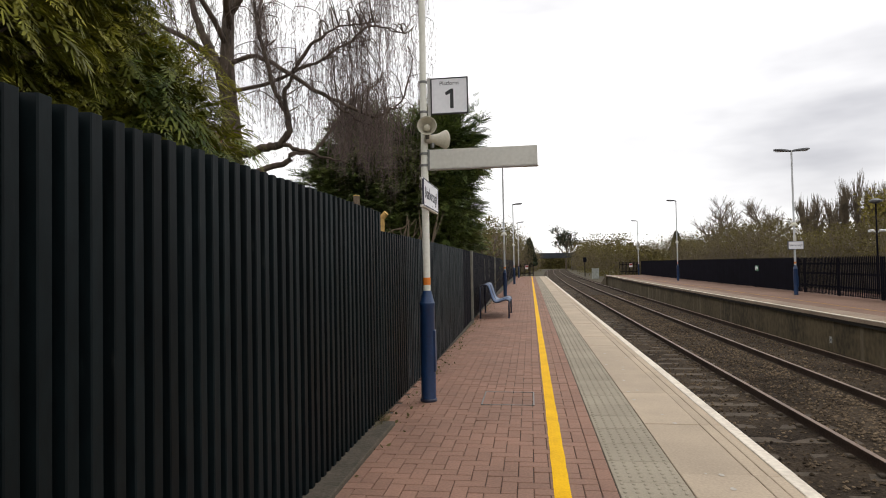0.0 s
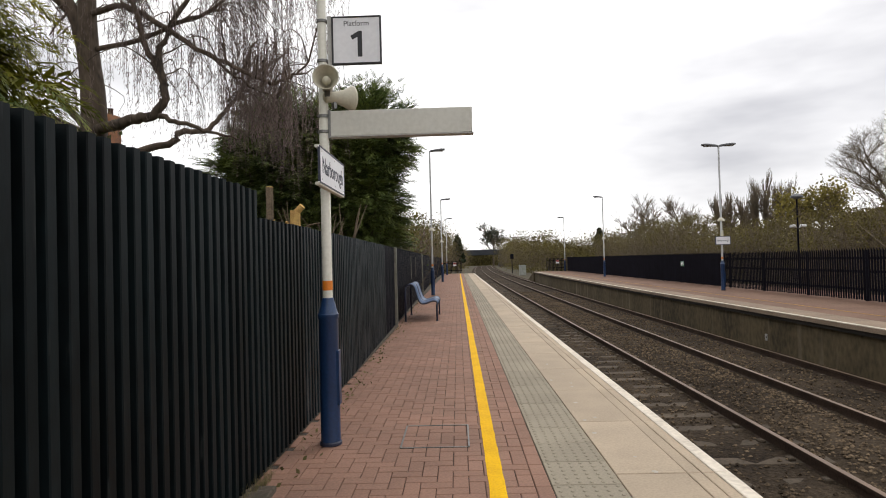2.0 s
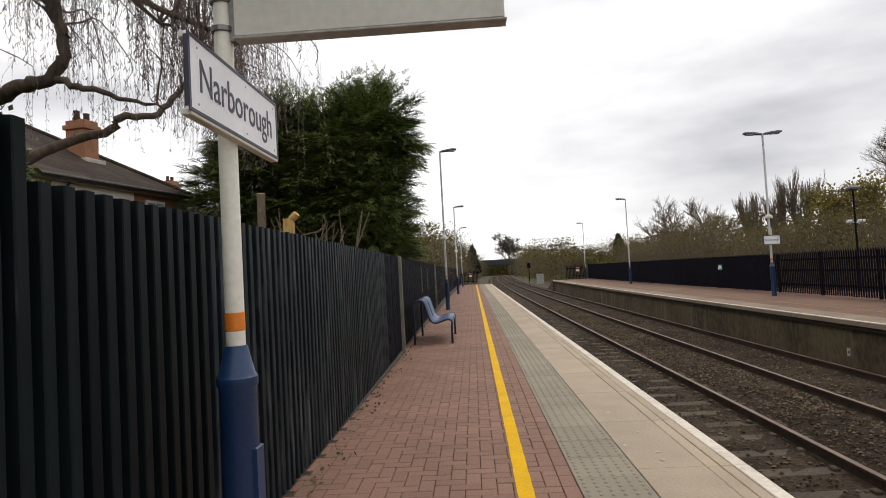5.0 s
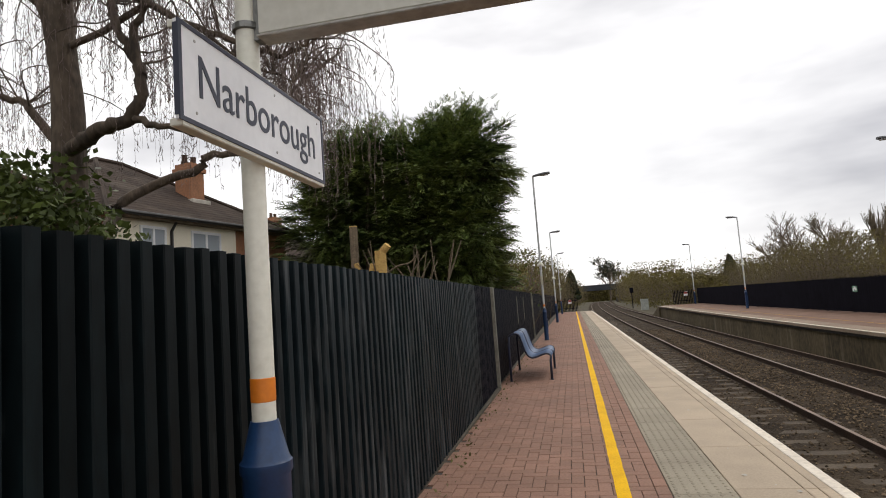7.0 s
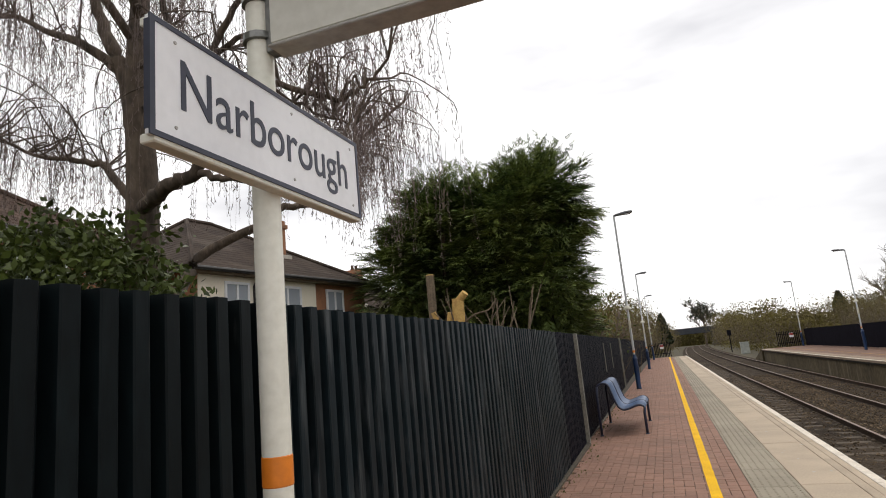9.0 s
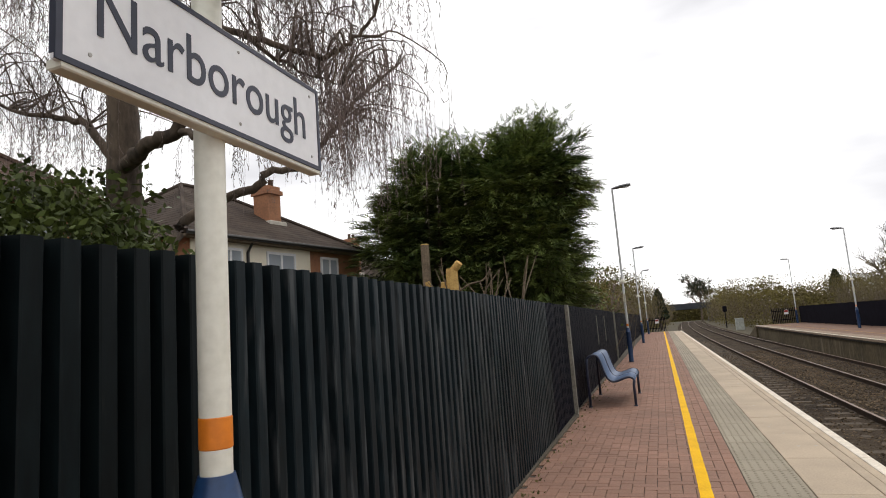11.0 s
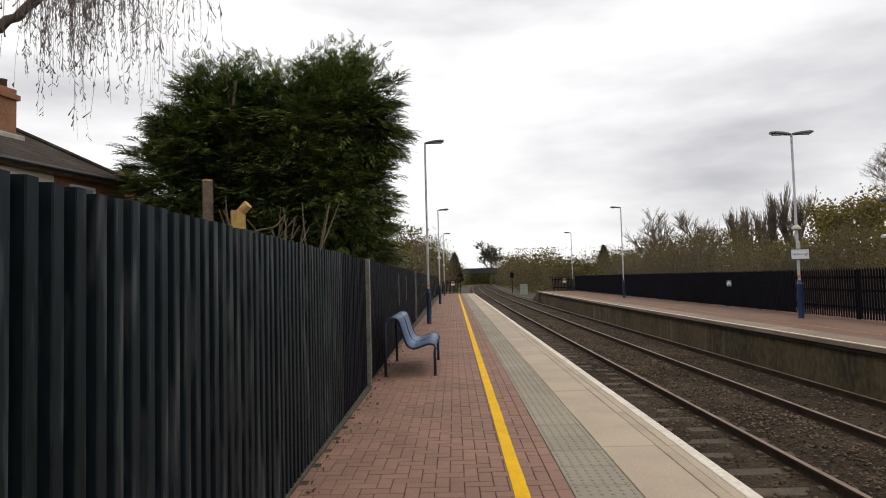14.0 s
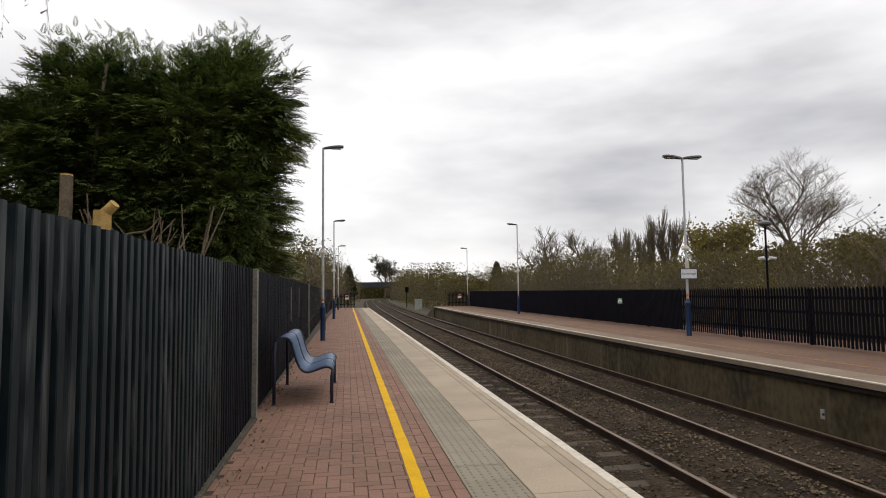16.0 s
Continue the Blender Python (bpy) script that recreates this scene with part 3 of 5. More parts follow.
lamp_column(-1.19, 26.55, 5.85, (1,), "white lamp post with a blue base beside the fence")
lamp_column(-1.19, 42.0, 5.4, (1,), "white lamp post with a blue base beside the fence")
lamp_column(-1.22, 60.5, 5.4, (1,), "white lamp post with a blue base near the platform end")
far_lamp = lamp_column(9.78, 25.0, 5.44, (-1, 1), "white twin-headed lamp post with a small name sign")
lamp_column(9.95, 44.2, 5.5, (-1,), "white lamp post with a blue base on the opposite platform")
lamp_column(10.85, 64.8, 5.5, (-1,), "white lamp post with a blue base near the opposite ramp")
PX, PY = -1.16, 6.54
lamp_column(PX, PY, 5.8, (1,), "white signpost column with a blue base and an orange band", POLE, False)

# platform number sign
sign = thing("platform_sign", "square white platform number sign on the column", "sign")
g = Geo()
g.box(PX + 0.085, PX + 0.455, PY - 0.012, PY + 0.012, 2.925, 3.285, 0.003)
part("panel", g, SIGN_WHITE, sign)
for x0, x1, z0, z1 in ((0.078, 0.462, 3.280, 3.292), (0.078, 0.462, 2.918, 2.930), (0.078, 0.090, 2.930, 3.280), (0.450, 0.462, 2.930, 3.280)):
    g = Geo()
    g.box(PX + x0, PX + x1, PY - 0.017, PY + 0.017, z0, z1, 0.002)
    part("frame_bar", g, SIGN_BLACK, sign, "black edging")
g = Geo()
g.box(PX + 0.045, PX + 0.075, PY - 0.012, PY + 0.012, 2.90, 3.30, 0.004)
part("bracket", g, TRIM, sign)
face = Matrix.Translation((PX + 0.27, PY - 0.0125, 3.233)) @ pose(0, 0, 0, 90, 0, 0)
lettering("word", "Platform", 0.058, face, SIGN_BLACK, sign)
face = Matrix.Translation((PX + 0.28, PY - 0.0125, 3.085)) @ pose(0, 0, 0, 90, 0, 0)
one = Geo()
shape = [(0.010, -0.10), (0.045, -0.10), (0.045, 0.10), (0.018, 0.10), (-0.045, 0.062), (-0.030, 0.034), (0.010, 0.054)]
for yy in (-0.0015, 0.0005):
    one.v += [(PX + 0.268 + u, PY - 0.0125 + yy, 3.075 + v) for u, v in shape]
one.f += [(6, 4, 5)[::1], (0, 1, 2, 6), (6, 2, 3, 4)] + [(i, (i + 1) % 7, 7 + (i + 1) % 7, 7 + i) for i in range(7)]
part("numeral", one, SIGN_BLACK, sign)
for z in (2.95, 3.26):
    ring_clamp("clamp", PX, PY, z, 0.036, sign)

# long blank board seen from its back
board = thing("direction_board", "long off-white sign board, blank on its back, on the column", "sign")
g = Geo()
g.box(PX + 0.06, -0.015, PY - 0.035, PY + 0.035, 2.36, 2.555, 0.004)
part("board", g, SIGN_BACK, board)
g = Geo()
g.box(PX + 0.052, -0.007, PY - 0.038, PY + 0.038, 2.349, 2.359, 0.003)
part("lower_edge", g, TRIM, board)
g = Geo()
g.box(PX + 0.035, PX + 0.058, PY - 0.02, PY + 0.02, 2.345, 2.565, 0.003)
part("bracket", g, CLAMP, board)
for z in (2.40, 2.52):
    ring_clamp("clamp", PX, PY, z, 0.042, board)

# station name sign, in line with the platform
name_sign = thing("station_name_sign", "white station name sign with a dark border on the column", "sign")
NX0, NX1, NY0, NY1, NZ0, NZ1 = PX + 0.055, PX + 0.068, 6.065, 6.97, 1.945, 2.21
g = Geo()
g.box(NX0, NX1, NY0, NY1, NZ0, NZ1, 0.002)
part("panel", g, SIGN_WHITE, name_sign)
for z0 in (NZ0 - 0.012, NZ1 - 0.016):
    g = Geo()
    g.box(PX + 0.030, NX1 - 0.001, NY0 + 0.012, NY1 - 0.002, z0, z0 + 0.022, 0.003)
    part("edge_rail", g, POLE, name_sign, "off-white box rail along the sign's edge")
for y0, y1, z0, z1 in ((NY0, NY1, NZ1 - 0.012, NZ1), (NY0, NY1, NZ0, NZ0 + 0.012), (NY0, NY0 + 0.012, NZ0 + 0.012, NZ1 - 0.012), (NY1 - 0.012, NY1, NZ0 + 0.012, NZ1 - 0.012)):
    g = Geo()
    g.box(NX1 - 0.002 if y0 > NY0 or y1 == NY1 else NX0 - 0.001, NX1 + 0.0025, y0 if y0 > NY0 else y0 - 0.002, y1, z0, z1)
    part("border", g, SIGN_INK, name_sign, "dark blue border line")
face = Matrix.Translation((NX1 + 0.0012, (NY0 + NY1) / 2 + 0.0, 2.078)) @ pose(0, 0, 0, 90, 0, 90)
lettering("word", "Narborough", 0.168, face, SIGN_INK, name_sign, wide=0.895, bold=0.0004)
for y in (NY0 + 0.07, (NY0 + NY1) / 2 + 0.06, NY1 - 0.05):
    for z in (NZ0 + 0.035, NZ1 - 0.035):
        g = Geo()
        g.tube([(NX1 - 0.001, y, z), (NX1 + 0.002, y, z)], [0.005, 0.004], 8)
        part("rivet", g, TRIM, name_sign)
for z in (2.0, 2.16):
    ring_clamp("clamp", PX, PY, z, 0.041, name_sign)


# horn loudspeakers
def horn_speaker(eye, heading, tip):
    sp = thing("horn_loudspeaker", "cream horn loudspeaker strapped to the column", "loudspeaker", "horn loudspeakers", at=Matrix.Translation(eye) @ pose(0, 0, 0, tip, 0, heading))
    g = Geo()
    outer = [(0.030, 0.14), (0.042, 0.13), (0.045, 0.06), (0.050, 0.03), (0.070, -0.04), (0.092, -0.085), (0.098, -0.10)]
    prof = outer + [(0.094, -0.10), (0.086, -0.08), (0.060, -0.03), (0.040, 0.02), (0.02, 0.03)]
    g.lathe(0, 0, prof, 24)
    g.v = [(x, z, -y) for x, y, z in g.v]
    part("horn", g, HORN, sp, smooth=True)
    g = Geo()
    g.lathe(0, 0, [(0.022, 0.03), (0.030, -0.01), (0.034, -0.03), (0.026, -0.055), (0.010, -0.062)], 14)
    g.v = [(x, z, -y) for x, y, z in g.v]
    part("centre_cone", g, HORN, sp, smooth=True)
    g = Geo()
    g.box(-0.02, 0.02, 0.05, 0.075, -0.09, 0.05, 0.004)
    part("bracket", g, CLAMP, sp)
    return sp


horn_speaker((PX + 0.055, PY - 0.13, 2.75), 8, -6)
horn_speaker((PX + 0.13, PY + 0.03, 2.67), 128, -4)

# small name sign on the opposite twin lamp post
small = thing("station_name_sign", "small white name sign on the opposite lamp post", "sign")
g = Geo()
g.box(9.51, 10.05, 24.88, 24.92, 1.72, 2.02, 0.004)
part("panel", g, SIGN_WHITE, small)
for x0, x1, z0, z1 in ((9.50, 10.06, 2.01, 2.03), (9.50, 10.06, 1.71, 1.73), (9.50, 9.52, 1.73, 2.01), (10.04, 10.06, 1.73, 2.01)):
    g = Geo()
    g.box(x0, x1, 24.87, 24.93, z0, z1)
    part("border", g, SIGN_INK, small)
lettering("word", "Narborough", 0.09, Matrix.Translation((9.78, 24.879, 1.87)) @ pose(0, 0, 0, 90, 0, 0), SIGN_INK, small)
exit_sign = thing("exit_sign", "small green and white sign on the opposite fence", "sign")
g = Geo()
g.box(FAR_BACK + far_bend(31.7) - 0.05, FAR_BACK + far_bend(31.7) - 0.03, 31.55, 31.95, 0.82, 1.06, 0.003)
part("panel", g, GREEN_SIGN, exit_sign)
for y, z in ((31.63, 0.94), (31.75, 0.98), (31.86, 0.92)):
    g = Geo()
    g.box(FAR_BACK + far_bend(31.7) - 0.054, FAR_BACK + far_bend(31.7) - 0.05, y - 0.05, y + 0.05, z - 0.06, z + 0.06)
    part("mark", g, SIGN_WHITE, exit_sign)
plate = thing("marker_plate", "small white plate with a dark mark on the opposite wall", "marker")
g = Geo()
g.box(FAR_EDGE + 0.12, FAR_EDGE + 0.14, 16.87, 16.96, -0.76, -0.60, 0.003)
part("panel", g, TRIM, plate)
g = Geo()
g.box(FAR_EDGE + 0.116, FAR_EDGE + 0.12, 16.87, 16.92, -0.70, -0.66)
part("mark", g, SIGN_BLACK, plate)


# ---- platform bench ----
def bench():
    """A bent perforated-metal seat and back in one sweep, edge tubes, four legs."""
    b = thing("platform_bench", "blue curved metal bench on dark legs beside the fence", "bench")
    prof = [(-1.38, 0.800), (-1.34, 0.845), (-1.27, 0.862), (-1.20, 0.835), (-1.16, 0.74), (-1.12, 0.60), (-1.07, 0.475), (-1.00, 0.420), (-0.92, 0.425), (-0.80, 0.465), (-0.73, 0.478), (-0.67, 0.455), (-0.645, 0.40)]
    Y0, Y1 = 15.90, 17.65
    pts = []
    for i in range(len(prof) - 1):
        p0, p1, p2, p3 = (np.array(prof[max(0, min(len(prof) - 1, i + k))]) for k in (-1, 0, 1, 2))
        for t in (0, 0.25, 0.5, 0.75):
            pts.append(0.5 * ((2 * p1) + (p2 - p0) * t + (2 * p0 - 5 * p1 + 4 * p2 - p3) * t * t + (3 * p1 - p0 - 3 * p2 + p3) * t ** 3))
    pts.append(np.array(prof[-1]))
    g = Geo()
    n = len(pts)
    for y in (Y0, Y1):
        for off in (0.0, -0.014):
            for i, p in enumerate(pts):
                d = pts[min(i + 1, n - 1)] - pts[max(i - 1, 0)]
                d = d / np.linalg.norm(d)
                q = p + off * np.array((-d[1], d[0]))
                g.v.append((q[0], y, q[1]))
    for i in range(n - 1):
        g.f += [(i, i + 1, 2 * n + i + 1, 2 * n + i), (n + i + 1, n + i, 3 * n + i, 3 * n + i + 1), (i + 1, i, n + i, n + i + 1), (2 * n + i, 2 * n + i + 1, 3 * n + i + 1, 3 * n + i)]
    part("seat", g, BENCH_BLUE, b, "blue perforated metal seat and back", smooth=True)
    for y in (Y0, (Y0 + Y1) / 2, Y1):
        g = Geo()
        g.tube([(p[0], y, p[1] - 0.012) for p in pts], [0.018] * n, 8)
        part("side_tube", g, BENCH_DARK, b, smooth=True)
    for y in (Y0, Y1):
        for x, h in ((-1.39, 0.79), (-0.665, 0.42)):
            g = Geo()
            top = (-1.375, 0.80) if x < -1 else (-0.65, 0.42)
            g.tube([(x, y, 0.012), (x, y, h * 0.8), (top[0], y, top[1])], [0.022] * 3, 10)
            leg = part("leg", g, BENCH_DARK, b, smooth=True)
            g = Geo()
            g.lathe(x, y, [(0.032, 0.0), (0.032, 0.012), (0.024, 0.02)], 10)
            part("foot", g, BENCH_DARK, leg)
    return b


bench()


# ---- platform-end gates ----
def end_gate(x0, x1, y, label):
    gt = thing("end_gate", label, "gate", "platform end gates")
    n = int((x1 - x0) / 0.13)
    for i in range(n + 1):
        x = x0 + (x1 - x0) * i / n
        g = Geo()
        g.box(x - 0.028, x + 0.028, y - 0.01, y + 0.01, 0.05, 1.36)
        part("pale", g, FENCE_FAR, gt)
    for z in (0.35, 1.1):
        g = Geo()
        g.box(x0, x1, y + 0.012, y + 0.05, z - 0.03, z + 0.03)
        part("rail", g, FENCE_FAR, gt)
    g = Geo()
    xm = x0 + 0.62 * (x1 - x0)
    g.box(xm - 0.16, xm + 0.16, y - 0.03, y - 0.012, 0.80, 1.18)
    panel = part("notice", g, SIGN_WHITE, gt, "small red and white warning notice")
    g = Geo()
    g.box(xm - 0.15, xm + 0.15, y - 0.034, y - 0.031, 0.98, 1.16)
    part("red_field", g, RED, panel)


end_gate(-1.65, 0.22, 65.6, "dark steel gate with a warning notice at the platform end")
end_gate(9.1, 10.9, 65.6, "dark steel gate with a warning notice at the opposite end")


# ---- trees and shrubs ----
def arc(p, d, length, lift, steps, rng, wander=0.12):
    """Points of a wandering stem that starts at p along d and bends up (lift > 0) or down."""
    pts, p, d = [Vector(p)], Vector(p), Vector(d).normalized()
    for _ in range(steps):
        d = (d + Vector((rng.uniform(-wander, wander), rng.uniform(-wander, wander), rng.uniform(-wander, wander) + lift / steps))).normalized()
        p = p + d * (length / steps)
        pts.append(p.copy())
    return pts


def taper(r0, r1, n):
    return [r0 + (r1 - r0) * i / (n - 1) for i in range(n)]


def spline(points, per=4):
    out, k = [], len(points)
    P = [Vector(p) for p in points]
    for i in range(k - 1):
        p0, p1, p2, p3 = P[max(i - 1, 0)], P[i], P[i + 1], P[min(i + 2, k - 1)]
        for j in range(per):
            t = j / per
            out.append(0.5 * ((2 * p1) + (p2 - p0) * t + (2 * p0 - 5 * p1 + 4 * p2 - p3) * t * t + (3 * p1 - p0 - 3 * p2 + p3) * t ** 3))
    out.append(P[-1])
    return out


def hanging(g, p, length, rng, r=0.0045, side=7, sway=0.25):
    """One drooping birch strand with its short side twigs and buds."""
    a = rng.uniform(0, 6.3)
    out = Vector((math.cos(a), math.sin(a), 0)) * sway
    pts, q = [Vector(p)], Vector(p)
    d = (out + Vector((0, 0, rng.uniform(-0.35, 0.10)))).normalized()
    n = 5
    for i in range(n):
        d = (d * 0.45 + Vector((rng.uniform(-0.12, 0.12), rng.uniform(-0.12, 0.12), -0.8))).normalized()
        q = q + d * (length / n)
        pts.append(q.copy())
    g.tube(pts, taper(r, r * 0.4, n + 1), 3, False)
    for _ in range(side):
        i = rng.randrange(1, n)
        s = pts[i].lerp(pts[i + 1], rng.random())
        e = s + Vector((rng.uniform(-0.03, 0.03), rng.uniform(-0.03, 0.03), -rng.uniform(0.02, 0.06)))
        g.tube([s, e], [r * 0.5, r * 2.1], 3, True)


def birch():
    """Weeping silver birch behind the fence: forked trunk, crooked limbs, curtains of fine twigs."""
    rng = random.Random(31)
    tree = thing("birch_tree", "bare weeping birch with drooping twigs behind the fence", "tree")
    wood, fine = Geo(), Geo()
    trunk = spline([(-4.98, 9.85, GROUND_Z), (-4.96, 9.85, 0.8), (-4.93, 9.8, 2.4), (-4.93, 9.8, 3.6), (-4.98, 9.8, 4.2), (-5.0, 9.8, 4.9), (-4.98, 9.85, 5.8), (-4.9, 9.9, 7.2), (-5.0, 9.9, 9.5)])
    wood.tube(trunk, taper(0.215, 0.05, len(trunk)), 12)
    limbs = [
        ([(-4.96, 9.8, 4.05), (-5.13, 9.8, 4.67), (-5.39, 9.8, 5.22), (-5.61, 9.8, 5.79), (-5.9, 9.7, 7.0)], 0.12, 0.03),
        ([(-4.88, 9.75, 3.22), (-4.46, 9.5, 3.22), (-4.26, 9.42, 3.25), (-4.01, 9.4, 3.28), (-3.85, 9.4, 3.38), (-3.77, 9.4, 3.58), (-3.80, 9.4, 3.77), (-3.91, 9.4, 3.96), (-4.04, 9.4, 4.28), (-4.15, 9.4, 4.7), (-4.3, 9.4, 5.3)], 0.075, 0.03),
        ([(-3.85, 9.4, 3.30), (-3.65, 9.4, 3.22), (-3.36, 9.4, 3.12), (-3.06, 9.4, 3.03), (-2.83, 9.4, 2.98)], 0.038, 0.008),
        ([(-4.95, 9.9, 1.9), (-5.4, 10.6, 2.3), (-5.66, 11.2, 2.77), (-5.57, 11.4, 3.08), (-5.26, 11.6, 3.28), (-4.80, 11.8, 3.48), (-4.72, 11.85, 3.64), (-4.41, 12.1, 3.70), (-4.22, 12.3, 3.98), (-4.03, 12.5, 4.34), (-3.84, 12.75, 4.74), (-3.3, 13.1, 5.3)], 0.085, 0.02),
        ([(-4.98, 9.8, 4.75), (-4.4, 9.6, 4.78), (-3.75, 9.4, 4.42), (-3.23, 9.4, 4.05), (-2.80, 9.4, 3.83), (-2.45, 9.4, 3.66), (-2.24, 9.4, 3.72), (-2.08, 9.4, 3.80), (-1.95, 9.4, 3.92)], 0.042, 0.010),
        ([(-3.77, 9.4, 3.68), (-3.84, 9.4, 4.05), (-3.69, 9.4, 4.43), (-3.45, 9.4, 4.80), (-3.19, 9.4, 4.96), (-2.94, 9.4, 5.09), (-2.3, 9.4, 5.12)], 0.045, 0.010),
        ([(-4.94, 9.8, 4.3), (-4.2, 9.6, 4.35), (-3.66, 9.5, 4.5), (-3.29, 9.5, 4.63), (-2.8, 9.5, 4.9), (-2.4, 9.5, 5.1), (-1.95, 9.5, 4.95)], 0.036, 0.009),
        ([(-3.23, 9.4, 4.05), (-2.92, 9.5, 3.80), (-2.69, 9.6, 3.64), (-2.45, 9.7, 3.55)], 0.022, 0.006),
        ([(-5.2, 9.8, 4.8), (-5.5, 9.6, 5.1), (-5.95, 9.6, 5.35), (-6.6, 9.6, 5.75), (-7.4, 9.5, 5.9)], 0.06, 0.012),
        ([(-4.98, 9.9, 3.25), (-5.3, 9.95, 3.5), (-5.6, 9.95, 3.85), (-6.0, 9.95, 4.0), (-6.6, 9.95, 4.2), (-7.4, 9.9, 4.6)], 0.06, 0.012),
        ([(-4.98, 9.85, 5.6), (-4.2, 9.6, 6.3), (-3.2, 9.5, 6.5), (-2.5, 9.5, 6.2), (-1.95, 9.5, 5.6)], 0.06, 0.012),
        ([(-4.95, 9.9, 6.2), (-4.1, 10.3, 6.9), (-3.2, 10.6, 7.0), (-2.6, 10.7, 6.6), (-2.05, 10.6, 6.0)], 0.06, 0.012),
        ([(-4.98, 9.85, 5.3), (-4.6, 9.0, 6.0), (-4.0, 8.4, 6.4), (-3.3, 8.1, 6.3), (-2.7, 8.1, 5.9)], 0.06, 0.012),
        ([(-5.0, 9.85, 5.0), (-5.2, 9.0, 5.8), (-5.6, 8.3, 6.2), (-6.3, 8.0, 6.2)], 0.05, 0.012),
        ([(-5.7, 9.75, 6.0), (-6.4, 9.9, 6.8), (-7.2, 10.1, 7.1), (-8.2, 10.2, 6.8)], 0.05, 0.012),
        ([(-4.98, 9.85, 4.5), (-5.6, 10.6, 5.1), (-6.3, 11.4, 5.5), (-7.0, 12.0, 5.4)], 0.05, 0.012),
    ]
    joints = []
    for pts, r0, r1 in limbs:
        pts = spline(pts)
        pts = [p + Vector((rng.uniform(-0.02, 0.02), rng.uniform(-0.02, 0.02), rng.uniform(-0.02, 0.02))) if 0 < i < len(pts) - 1 else p for i, p in enumerate(pts)]
        wood.tube(pts, taper(r0, r1, len(pts)), 8)
        joints += pts[len(pts) // 3:]

    def spray(anchor, strands, longest):
        """A crooked side branch out to the anchor, with strands hanging along its outer part."""
        near = min(joints, key=lambda q: (q - anchor).length + 0.8 * max(0.0, q.z - anchor.z))
        mid = near.lerp(anchor, 0.5) + Vector((rng.uniform(-0.12, 0.12), rng.uniform(-0.12, 0.12), 0.10 + 0.12 * (anchor - near).length))
        br = spline([near, near.lerp(mid, 0.5) + Vector((0, 0, rng.uniform(-0.05, 0.08))), mid, anchor, anchor + Vector((rng.uniform(-0.15, 0.15), rng.uniform(-0.15, 0.15), -0.22))], 3)
        wood.tube(br, taper(0.012, 0.003, len(br)), 4, False)
        for _ in range(strands):
            b = rng.choice(br[3:]) + Vector((rng.uniform(-0.05, 0.05), rng.uniform(-0.05, 0.05), 0))
            room = min(longest, b.z - 2.05 if b.x > -2.4 else b.z - 2.75)
            if room > 0.2:
                hanging(fine, b, room * rng.uniform(0.25, 1.0), rng, 0.0021, 9, 0.09)

    for _ in range(58):
        spray(Vector((rng.uniform(-2.9, -1.50), rng.uniform(8.9, 10.3), rng.uniform(3.4, 6.2))), 9, 1.7)
    for _ in range(118):
        spray(Vector((rng.uniform(-4.6, -2.1), rng.uniform(8.8, 10.8), rng.uniform(3.7, 6.6))), 10, 1.3)
    for _ in range(36):
        spray(Vector((rng.uniform(-4.3, -2.9), rng.uniform(11.8, 13.2), rng.uniform(4.1, 5.6))), 10, 1.3)
    for _ in range(130):
        spray(Vector((rng.uniform(-8.2, -4.9), rng.uniform(8.3, 11.2), rng.uniform(3.9, 7.0))), 11, 1.3)
    part("trunk", wood, BARK, tree, "ridged grey-brown trunk and crooked limbs", smooth=True)
    part("crown", fine, TWIG, tree, "dense drooping reddish twigs")
    return tree


def frond(g, p, d, size, rng, droop=0.25, pairs=6, width=0.34, up=None, fat=0.55):
    """A flat conifer spray: a rib with tapering side sprigs that droop at the tip."""
    d = Vector(d).normalized()
    side = d.cross(Vector((rng.uniform(-0.4, 0.4), rng.uniform(-0.4, 0.4), 1.0)))
    if side.length < 1e-3:
        side = Vector((1, 0, 0))
    side.normalize()
    nrm = side.cross(d)
    q = Vector(p)
    step = size / pairs
    for i in range(pairs):
        t = i / pairs
        d = (d + Vector((0, 0, -droop / pairs * 1.6))).normalized()
        e = q + d * step * 1.15
        w = size * width * (1 - t) ** 0.8 * rng.uniform(0.75, 1.25) + 0.01
        for sgn in (-1, 1):
            tip = q + d * step * 1.6 + side * sgn * w + nrm * rng.uniform(-0.25, 0.10) * w
            mid = q.lerp(tip, 0.5)
            th = d * step * fat
            g.add([tuple(q), tuple(mid - th), tuple(tip), tuple(mid + th)], [(0, 1, 2, 3)])
        q = e
    g.add([tuple(q - side * 0.012), tuple(q + d * step * 1.2), tuple(q + side * 0.012)], [(0, 1, 2)])


